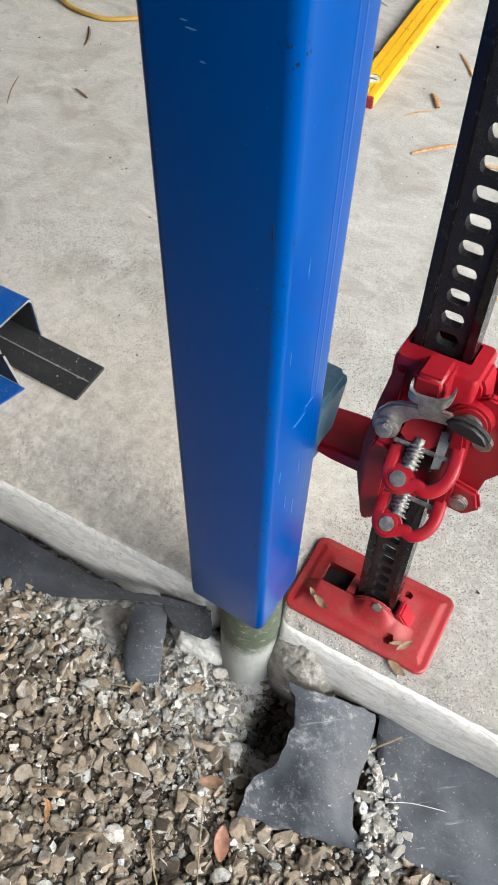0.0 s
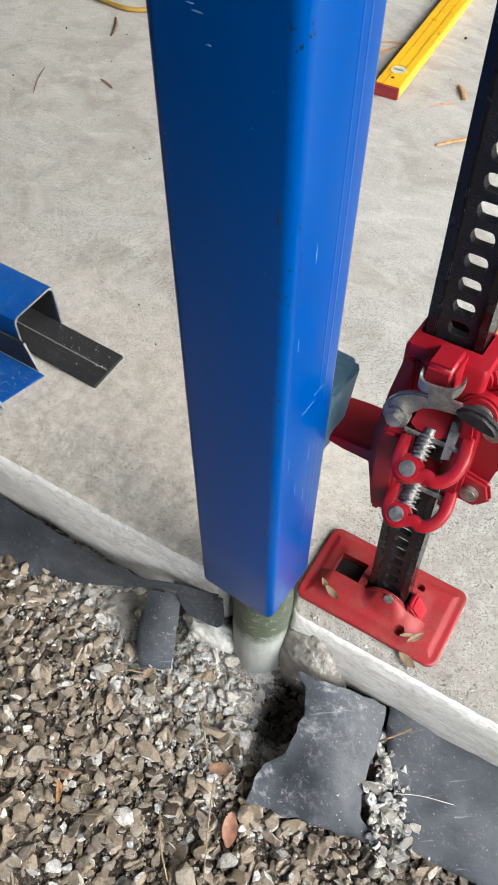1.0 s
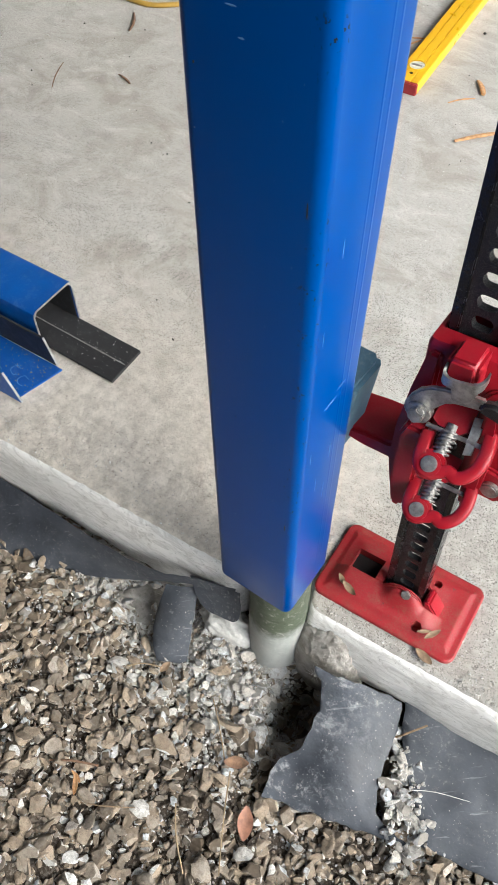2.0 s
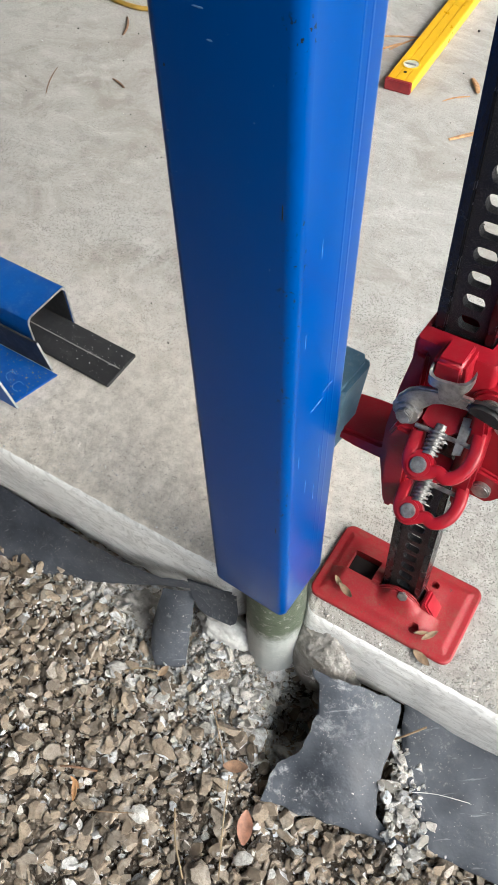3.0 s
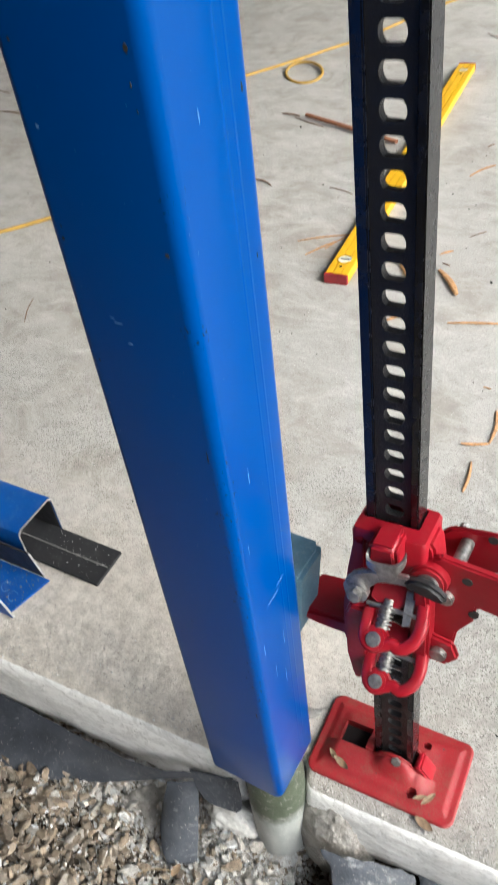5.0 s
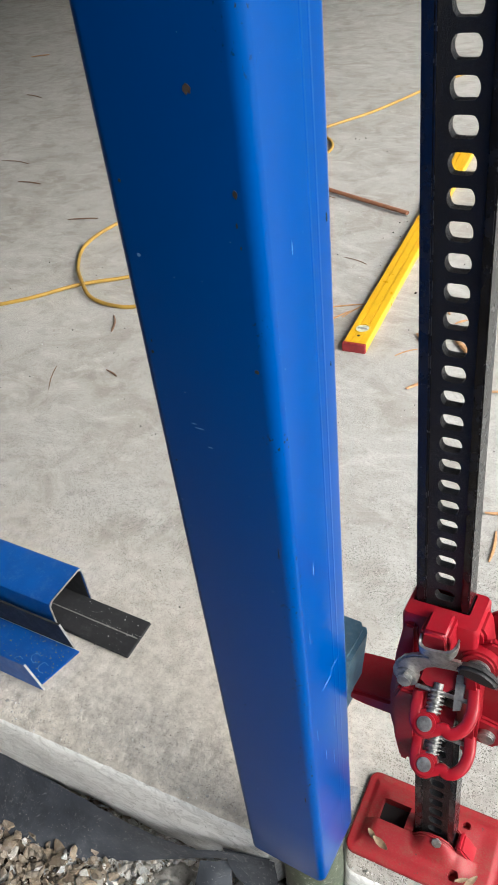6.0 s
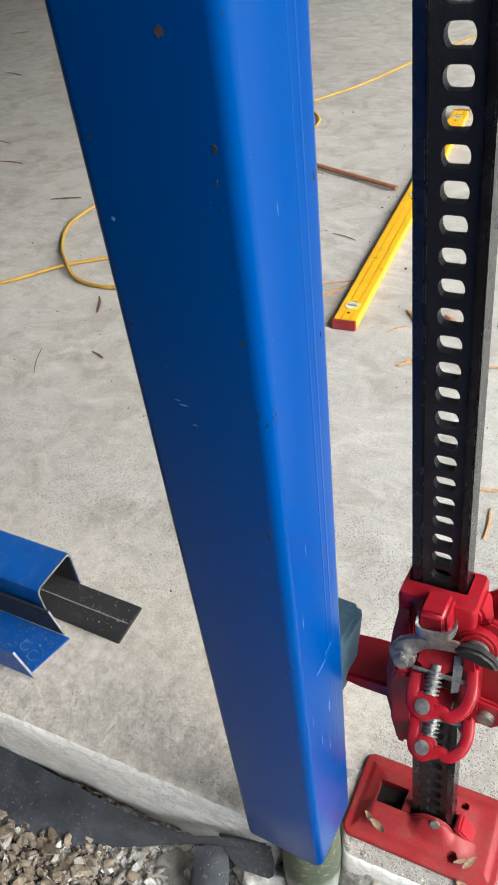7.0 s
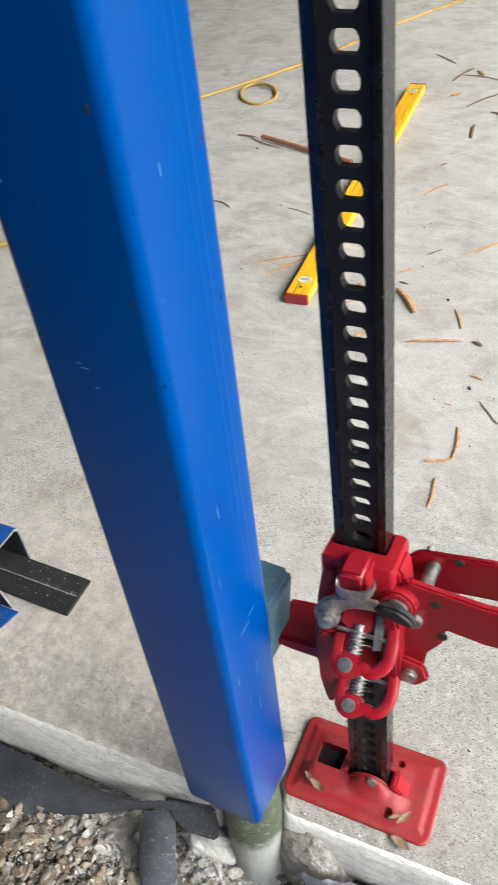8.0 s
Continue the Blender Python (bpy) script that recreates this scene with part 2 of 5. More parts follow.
def post_paint():
    """Blue satin paint on a folded tube, chipped along its front corner."""
    n = Nodes("blue_tube_paint", 0.28, 0, 0.24)
    a = n.noise(5, 3, 0.5, co=n.scaled(1, 1, 0.25))
    c = n.mix(n.ramp(a, (0.3, 0.0), (0.7, 1.0)), (0.0006, 0.051, 0.256), (0.0010, 0.059, 0.292))
    # faint drawing lines along the length
    li = n.noise(75, 3, 0.6, co=n.scaled(6, 6, 0.02))
    c = n.mix(n.ramp(li, (0.58, 0.0), (0.72, 0.03)), c, (0.03, 0.17, 0.50))
    # small chips strung along the front corner
    x, y = n.axis(0), n.axis(1)
    corner = n.math('MULTIPLY', n.ramp(n.math('ADD', x, 0.045), (0.076, 0.0), (0.082, 1.0)), n.ramp(n.math('ADD', y, 0.045), (0.008, 1.0), (0.014, 0.0)))
    k = n.noise(330, 3, 0.6, co=n.scaled(1, 1, 0.7))
    patch = n.noise(9, 3, 0.6, co=n.scaled(0.1, 0.1, 1))
    chip = n.math('MULTIPLY', n.ramp(k, (0.635, 0.0), (0.655, 1.0)), n.math('MULTIPLY', corner, n.ramp(patch, (0.48, 0.0), (0.54, 1.0))))
    c = n.mix(chip, c, (0.012, 0.012, 0.016))
    # pale rub marks and dust
    scuff = n.noise(7, 4, 0.6, co=n.scaled(1.4, 1.4, 0.5))
    c = n.mix(n.ramp(scuff, (0.66, 0.0), (0.82, 0.05)), c, (0.14, 0.28, 0.52))
    dust = n.noise(420, 2, 0.5)
    c = n.mix(n.ramp(dust, (0.77, 0.0), (0.80, 0.5)), c, (0.45, 0.5, 0.58))
    # two shallow roll lines down the side
    v = n.math('ADD', n.math('MULTIPLY', y, 11.0), 0.5)
    n.bump(n.ramp(v, (0.60, 0.0), (0.62, 1.0), (0.64, 0.3), (0.70, 0.3), (0.72, 1.0), (0.74, 0.0)), 0.25, 0.0008)
    n.bump(n.noise(7, 2, 0.5, co=n.scaled(1, 1, 0.3)), 0.03, 0.002)
    return n.done(c)


def bar_paint():
    n = Nodes("black_pitted_paint", 0.35, 0, 0.5)
    p = n.noise(900, 3, 0.7)
    band = n.ramp(n.math('ADD', n.axis(0), 0.05), (0.036, 1.0), (0.043, 0.0))
    low = n.ramp(n.axis(2), (0.55, 1.0), (0.80, 0.15))
    grit = n.math('MULTIPLY', n.ramp(p, (0.53, 0.0), (0.66, 0.8)), n.math('MULTIPLY', low, n.math('ADD', n.math('MULTIPLY', band, 0.8), 0.2)))
    c = n.mix(grit, (0.003, 0.003, 0.004), (0.11, 0.10, 0.09))
    d = n.noise(22, 5, 0.7)
    c = n.mix(n.ramp(d, (0.58, 0.0), (0.75, 0.35)), c, (0.12, 0.11, 0.10))
    n.bump(p, 0.7, 0.0012)
    return n.done(c, n.ramp(d, (0.35, 0.3), (0.7, 0.6)))


def plain(name, colour, rough=0.5, metal=0.0, vary=0.25, scale=40, bump=0.15):
    n = Nodes(name, rough, metal)
    a = n.noise(scale, 5, 0.65)
    c = n.mix(n.ramp(a, (0.35, 0.0), (0.65, 1.0)), tuple(x * (1 - vary) for x in colour), tuple(min(1, x * (1 + vary)) for x in colour))
    f = n.noise(scale * 7, 3, 0.6)
    if bump:
        n.bump(f, bump, 0.001)
    return n.done(c, n.ramp(a, (0.3, max(0.05, rough - 0.1)), (0.7, min(1, rough + 0.12))))


def membrane():
    n = Nodes("grey_damp_proof_sheet", 0.5, 0, 0.4)
    a = n.noise(9, 5, 0.65)
    c = n.mix(n.ramp(a, (0.35, 0.0), (0.65, 1.0)), (0.026, 0.030, 0.039), (0.062, 0.069, 0.085))
    st = n.noise(38, 9, 0.78)
    gate = n.noise(6, 3, 0.6)
    sc = n.math('MULTIPLY', n.ramp(st, (0.52, 0.0), (0.70, 0.75)), n.ramp(gate, (0.36, 0.0), (0.54, 1.0)))
    worn = n.ramp(n.math('ADD', n.axis(0), 0.5), (0.62, 0.12), (0.64, 1.0), (0.69, 0.9), (0.74, 0.1))
    sc = n.math('MULTIPLY', sc, worn)
    c = n.mix(sc, c, (0.52, 0.52, 0.53))
    scr = n.noise(60, 4, 0.7, co=n.scaled(0.12, 2.4, 1, math.radians(-40)))
    c = n.mix(n.ramp(scr, (0.64, 0.0), (0.72, 0.35)), c, (0.42, 0.43, 0.45))
    scr = n.noise(34, 5, 0.75, co=n.scaled(0.10, 2.0, 1, math.radians(25)))
    c = n.mix(n.ramp(scr, (0.66, 0.0), (0.74, 0.3)), c, (0.40, 0.41, 0.43))
    sp = n.noise(330, 2, 0.6)
    c = n.mix(n.ramp(sp, (0.68, 0.0), (0.73, 0.7)), c, (0.5, 0.48, 0.45))
    grit = n.noise(150, 5, 0.75)
    c = n.mix(n.math('MULTIPLY', n.ramp(grit, (0.56, 0.0), (0.66, 0.5)), n.ramp(n.noise(12, 4, 0.6), (0.46, 0.0), (0.60, 1.0))), c, (0.36, 0.35, 0.33))
    film = n.noise(5, 6, 0.7, distort=0.6)
    c = n.mix(n.ramp(film, (0.45, 0.0), (0.75, 0.35)), c, (0.15, 0.16, 0.175))
    n.bump(n.noise(11, 5, 0.6), 0.45, 0.012)
    n.bump(n.noise(240, 3, 0.6), 0.25, 0.001)
    return n.done(c, n.ramp(a, (0.3, 0.46), (0.7, 0.66)))


def pipe_wall():
    """Galvanised pipe, green with algae above and caked with cement dust below."""
    n = Nodes("stained_pipe", 0.6, 0.1, 0.4)
    green = n.mix(n.noise(70, 6, 0.75), (0.030, 0.038, 0.024), (0.13, 0.155, 0.105))
    dust = n.mix(n.noise(45, 6, 0.7, co=n.scaled(1, 1, 0.4)), (0.24, 0.26, 0.245), (0.52, 0.53, 0.51))
    line = n.math('ADD', n.axis(2), n.math('MULTIPLY', n.noise(28, 5, 0.7), 0.09))
    c = n.mix(n.ramp(line, (0.175, 0.0), (0.205, 1.0)), dust, green)
    c = n.mix(n.ramp(n.noise(90, 6, 0.8), (0.56, 0.0), (0.68, 0.7)), c, (0.56, 0.55, 0.52))
    n.bump(n.noise(130, 5, 0.7), 0.5, 0.002)
    return n.done(c)


M_FLOOR, M_ROUGH, M_EDGE, M_SOIL = concrete_floor(), rough_concrete(), white_edge(), soil()
M_STONE = stone("brown_grey_gravel", (0.095, 0.072, 0.05), (0.365, 0.292, 0.215), (0.80, 0.78, 0.74))
M_CRUMB = stone("concrete_crumbs", (0.32, 0.295, 0.26), (0.62, 0.585, 0.535), (0.86, 0.84, 0.81))
M_POST = post_paint()
M_BLUE = paint("blue_section_paint", (0.008, 0.085, 0.36), (0.006, 0.05, 0.22), 0.32, 0.22, 0.1, 0.74, (0.20, 0.29, 0.45))
M_RED = paint("red_enamel", (0.305, 0.004, 0.014), (0.20, 0.003, 0.010), 0.28, 0.18, 0.35, 0.70, (0.24, 0.09, 0.075), 0.10)
M_DUSTY = paint("dusty_red_enamel", (0.29, 0.006, 0.014), (0.17, 0.008, 0.012), 0.42, 0.50, 0.45, 0.66, (0.19, 0.085, 0.055), 0.45)
M_BAR = bar_paint()
M_RIM = plain("black_gloss_paint", (0.006, 0.006, 0.007), 0.24, 0, 0.4, 60, 0.12)
M_MILL = paint("black_mill_steel", (0.026, 0.026, 0.028), (0.016, 0.016, 0.017), 0.42, 0.12, 0.2, None, (0.30, 0.29, 0.27))
M_CUT = plain("bare_cut_steel", (0.55, 0.54, 0.52), 0.45, 0.9, 0.2, 90, 0.2)
M_ZINC = plain("zinc_plated_steel", (0.39, 0.385, 0.37), 0.40, 0.85, 0.35, 110, 0.35)
M_SPRING = plain("dull_spring_steel", (0.24, 0.235, 0.225), 0.5, 0.8, 0.5, 140, 0.3)
M_GRIP = plain("worn_dark_grip", (0.016, 0.016, 0.016), 0.5, 0.1, 0.5, 120, 0.5)
M_YELLOW = plain("yellow_enamel", (0.66, 0.39, 0.007), 0.35, 0, 0.08, 20, 0.06)
M_ENDCAP = plain("red_plastic", (0.26, 0.022, 0.026), 0.5, 0, 0.2, 60, 0.15)
M_VIAL = plain("pale_vial_frame", (0.55, 0.54, 0.46), 0.3, 0, 0.2, 60, 0.05)
M_CABLE = plain("yellow_cable_sheath", (0.40, 0.25, 0.045), 0.45, 0, 0.15, 20, 0.05)
M_SHEET = membrane()
M_CHIP = plain("splintered_pine", (0.46, 0.26, 0.12), 0.8, 0, 0.35, 120, 0.5)
M_TWIG = plain("brown_twig", (0.17, 0.10, 0.06), 0.85, 0, 0.4, 120, 0.5)
M_STRAW = plain("dry_straw", (0.28, 0.21, 0.125), 0.8, 0, 0.3, 90, 0.3)
M_LEAF = plain("dry_leaf", (0.22, 0.105, 0.066), 0.6, 0, 0.35, 70, 0.4)
M_PALE = plain("dry_pale_leaf", (0.21, 0.145, 0.085), 0.7, 0, 0.4, 110, 0.4)
M_STICK = plain("reddish_dowel", (0.27, 0.115, 0.06), 0.7, 0, 0.25, 50, 0.3)
M_PIPE = pipe_wall()
M_CEMENT = plain("white_cement_smear", (0.66, 0.65, 0.62), 0.85, 0, 0.2, 60, 0.8)
M_WOOD = paint("blue_stained_block", (0.11, 0.21, 0.29), (0.045, 0.09, 0.12), 0.55, 0.5, 0.6, 0.70, (0.30, 0.33, 0.32))
M_TORN = plain("weathered_torn_edge", (0.22, 0.22, 0.20), 0.8, 0, 0.5, 120, 0.9)
M_UNSEEN_WALL = plain("unseen_dark_wall", (0.055, 0.051, 0.046), 0.85, 0, 0.3, 6, 0.2)
M_PALEBLUE = plain("scratched_blue", (0.13, 0.25, 0.50), 0.5, 0, 0.2, 200, 0.2)
M_RUST = plain("rust_spot", (0.055, 0.040, 0.032), 0.8, 0, 0.4, 400, 0.4)
M_ROOF = plain("unseen_shelter_grey", (0.40, 0.40, 0.39), 0.7, 0, 0.15, 3, 0.0)
M_POCKET_SHADE = plain("black_pocket_shade", (0.009, 0.006, 0.005), 0.95, 0, 0.4, 120, 0.3)
M_DARK = plain("dark_debris_and_hole_shade", (0.028, 0.025, 0.022), 0.9, 0, 0.4, 120, 0.3)


# ---------------------------------------------------------------- mesh helpers
def finish(me, angle=35):
    """Smooth faces with sharp edges past the angle."""
    for p in me.polygons:
        p.use_smooth = True
    me.set_sharp_from_angle(angle=math.radians(angle))
    return me


def link(name, bm, material, angle=35):
    bmesh.ops.recalc_face_normals(bm, faces=bm.faces[:])
    me = bpy.data.meshes.new(name)
    bm.to_mesh(me)
    bm.free()
    for m in (material if isinstance(material, (list, tuple)) else [material]):
        me.materials.append(m)
    finish(me, angle)
    return new(name, me)


def part(name, bm, material, parent, label="", angle=35):
    ob = link(name, bm, material, angle)
    ob.parent = parent
    if label:
        tagged(ob, label=label)
    return ob


def thing(name, label, category, group="", at=(0, 0, 0)):
    e = new(name)
    e.location = at
    return tagged(e, label=label, category=category, group=group)


def bevel(bm, r, seg=2):
    if r:
        es = [e for e in bm.edges if len(e.link_faces) == 2 and e.calc_face_angle(0) > 0.6]
        bmesh.ops.bevel(bm, geom=es, offset=r, segments=seg, affect='EDGES', clamp_overlap=True)
    return bm


def box(x0, x1, y0, y1, z0, z1, r=0.0, bm=None, seg=2):
    b = bmesh.new()
    bmesh.ops.create_cube(b, size=1)
    for v in b.verts:
        v.co = Vector(((x0 + x1) / 2 + v.co.x * (x1 - x0), (y0 + y1) / 2 + v.co.y * (y1 - y0), (z0 + z1) / 2 + v.co.z * (z1 - z0)))
    bevel(b, r, seg)
    return merged(bm, b)


def merged(bm, b):
    if bm is None:
        return b
    me = bpy.data.meshes.new("tmp")
    b.to_mesh(me)
    b.free()
    bm.from_mesh(me)
    bpy.data.meshes.remove(me)
    return bm


def prism(poly, a0, a1, axis='y', r=0.0, bm=None, seg=2):
    """A polygon drawn across the axis and pulled from a0 to a1 along it."""
    b = bmesh.new()

    def at(p, a):
        return {'y': (p[0], a, p[1]), 'z': (p[0], p[1], a), 'x': (a, p[0], p[1])}[axis]
    lo = [b.verts.new(at(p, a0)) for p in poly]
    hi = [b.verts.new(at(p, a1)) for p in poly]
    b.faces.new(lo)
    b.faces.new(hi[::-1])
    n = len(poly)
    for i in range(n):
        b.faces.new((lo[i], lo[(i + 1) % n], hi[(i + 1) % n], hi[i]))
    bmesh.ops.recalc_face_normals(b, faces=b.faces[:])
    bevel(b, r, seg)
    return merged(bm, b)


def rod(p, q, r0, r1=None, n=16, r=0.0, bm=None):
    """A round bar from p to q."""
    p, q = Vector(p), Vector(q)
    b = bmesh.new()
    d = q - p
    bmesh.ops.create_cone(b, cap_ends=True, segments=n, radius1=r0, radius2=r0 if r1 is None else r1, depth=d.length)
    bevel(b, r, 2)
    m = Matrix.Translation((p + q) / 2) @ d.to_track_quat('Z', 'Y').to_matrix().to_4x4()
    bmesh.ops.transform(b, matrix=m, verts=b.verts[:])
    return merged(bm, b)


def tube(points, radius, n=8, closed=False, bm=None, flat=1.0):
    """A round section swept along points."""
    b = bmesh.new()
    pts = [Vector(p) for p in points]
    rings = []
    k = len(pts)
    up = Vector((0, 0, 1))
    for i, p in enumerate(pts):
        a = pts[(i - 1) % k] if closed or i else pts[i]
        c = pts[(i + 1) % k] if closed or i < k - 1 else pts[i]
        d = (c - a).normalized()
        s = d.cross(up)
        s = s.normalized() if s.length > 1e-4 else Vector((1, 0, 0))
        u = s.cross(d).normalized()
        rr = radius(i / max(1, k - 1)) if callable(radius) else radius
        rings.append([b.verts.new(p + rr * (math.cos(t) * s + flat * math.sin(t) * u)) for t in (2 * math.pi * j / n for j in range(n))])
    for i in range(k if closed else k - 1):
        A, B = rings[i], rings[(i + 1) % k]
        for j in range(n):
            b.faces.new((A[j], A[(j + 1) % n], B[(j + 1) % n], B[j]))
    if not closed:
        b.faces.new(rings[0][::-1])
        b.faces.new(rings[-1])
    return merged(bm, b)


def spline(ctrl, steps=12):
    """Catmull-Rom through the control points."""
    c = [Vector(p) for p in ctrl]
    c = [c[0] * 2 - c[1]] + c + [c[-1] * 2 - c[-2]]
    out = []
    for i in range(1, len(c) - 2):
        for s in range(steps):
            t = s / steps
            out.append(0.5 * (2 * c[i] + (c[i + 1] - c[i - 1]) * t + (2 * c[i - 1] - 5 * c[i] + 4 * c[i + 1] - c[i + 2]) * t * t
                              + (3 * c[i] - c[i - 1] - 3 * c[i + 1] + c[i + 2]) * t ** 3))
    return out + [c[-2]]


def along(curve, t):
    """A point at the share t of a list of points."""
    f = min(max(t, 0), 1) * (len(curve) - 1)
    i = min(int(f), len(curve) - 2)
    return curve[i].lerp(curve[i + 1], f - i)


def sheet(left, right, nu, nv, thick, wave=0.003, seed=1.0, sag=0.0, bm=None, ragged=0.0):
    """A limp sheet with thickness between two border curves."""
    b = bmesh.new()
    L, R = spline(left), spline(right)
    rows = []
    for j in range(nv + 1):
        v = j / nv
        row = []
        for i in range(nu + 1):
            u = i / nu
            p = along(L, v).lerp(along(R, v), u)
            w = noise.noise(Vector((p.x * 16 + seed, p.y * 16, p.z * 10))) * wave + noise.noise(Vector((p.x * 45, p.y * 45 + seed, 0))) * wave * 0.35
            p = p + Vector((0, 0, w - sag * math.sin(math.pi * u) * math.sin(math.pi * v)))
            if i in (0, nu) or j in (0, nv):
                p += Vector((noise.noise(p * 70 + Vector((seed, 0, 0))), noise.noise(p * 70 + Vector((0, seed, 9))), 0)) * ragged
            row.append(p)
        rows.append(row)
    top = [[b.verts.new(p) for p in r] for r in rows]
    bot = [[b.verts.new(p - Vector((0, 0.3 * thick, thick))) for p in r] for r in rows]
    for j in range(nv):
        for i in range(nu):
            b.faces.new((top[j][i], top[j][i + 1], top[j + 1][i + 1], top[j + 1][i]))
            b.faces.new((bot[j][i], bot[j + 1][i], bot[j + 1][i + 1], bot[j][i + 1]))
    for j in range(nv):
        b.faces.new((top[j][0], top[j + 1][0], bot[j + 1][0], bot[j][0]))
        b.faces.new((top[j][nu], bot[j][nu], bot[j + 1][nu], top[j + 1][nu]))
    for i in range(nu):
        b.faces.new((top[0][i], bot[0][i], bot[0][i + 1], top[0][i + 1]))
        b.faces.new((top[nv][i], top[nv][i + 1], bot[nv][i + 1], bot[nv][i]))
    return merged(bm, b)


def rounded(x0, x1, y0, y1, r, n=5):
    """A rectangle with rounded corners, counter-clockwise."""
    out = []
    for cx, cy, a in ((x1 - r, y0 + r, -90), (x1 - r, y1 - r, 0), (x0 + r, y1 - r, 90), (x0 + r, y0 + r, 180)):
        out += [(cx + r * math.cos(math.radians(a + 90 * k / n)), cy + r * math.sin(math.radians(a + 90 * k / n))) for k in range(n + 1)]
    return out


# ---------------------------------------------------------------- ground and slab
def fbm(x, y, s, seed=0.0):
    return noise.noise(Vector((x * s + seed, y * s, seed))) + 0.5 * noise.noise(Vector((x * s * 2.1, y * s * 2.1 + seed, 3.0))) + 0.25 * noise.noise(Vector((x * s * 4.3, y * s * 4.3, seed + 5)))


def ground_z(x, y):
    near = math.exp(-((x * x + (y + 0.1) ** 2) / 1.5))
    z = -0.195 + 0.012 * fbm(x, y, 5.0) * near + 0.006 * fbm(x, y, 22, 2.0) * near
    z -= 0.10 * math.exp(-(((x - 0.125) / 0.034) ** 2 + ((y + 0.004) / 0.05) ** 2) ** 1.5)     # the hole beside the post
    z += 0.035 * math.exp(-(((x + 0.02) / 0.07) ** 2 + ((y - 0.02) / 0.06) ** 2))              # rubble against the footing
    z += 0.030 * math.exp(-(((x - 0.09) / 0.03) ** 2 + ((y - 0.045) / 0.03) ** 2))
    return z


def steps(lo, hi, fine, far):
    out, v, d = [], lo, fine
    while v < hi:
        out.append(v)
        v += fine
    v = hi
    while v < far:
        out.append(v)
        d *= 1.45
        v += d
    out.append(far)
    v, d = lo, fine
    while v > -far:
        d *= 1.45
        v -= d
        out.insert(0, max(v, -far))
    return out


def build_ground():
    xs, ys = steps(-0.75, 0.8, 0.011, 80), steps(-0.7, 0.14, 0.011, 80)
    verts = [(x, y, ground_z(x, y)) for y in ys for x in xs]
    w = len(xs)
    faces = [(j * w + i, j * w + i + 1, (j + 1) * w + i + 1, (j + 1) * w + i) for j in range(len(ys) - 1) for i in range(w - 1)]
    me = bpy.data.meshes.new("ground")
    me.from_pydata(verts, [], faces)
    me.materials.append(M_SOIL)
    for p in me.polygons:
        p.use_smooth = True
    return tagged(new("ground", me), label="dusty brown soil under loose gravel beside the slab", category="ground", kind="structure")


build_ground()


def edge_y(x, ragged=True):
    """The line of the slab's front edge, broken back round the post."""
    y = 0.050 + 0.066 * x + 0.0016 * fbm(x, 0, 4) + (0.0009 * fbm(x, 0, 60, 4) if ragged else 0.0)
    if x < 0:
        y -= 0.004
    if abs(x) > 0.5:
        return y
    notch = 1 / (1 + math.exp(-(x + 0.004) / 0.004)) * (1 - 1 / (1 + math.exp(-(x - 0.082) / 0.004)))
    return y + 0.04 * notch


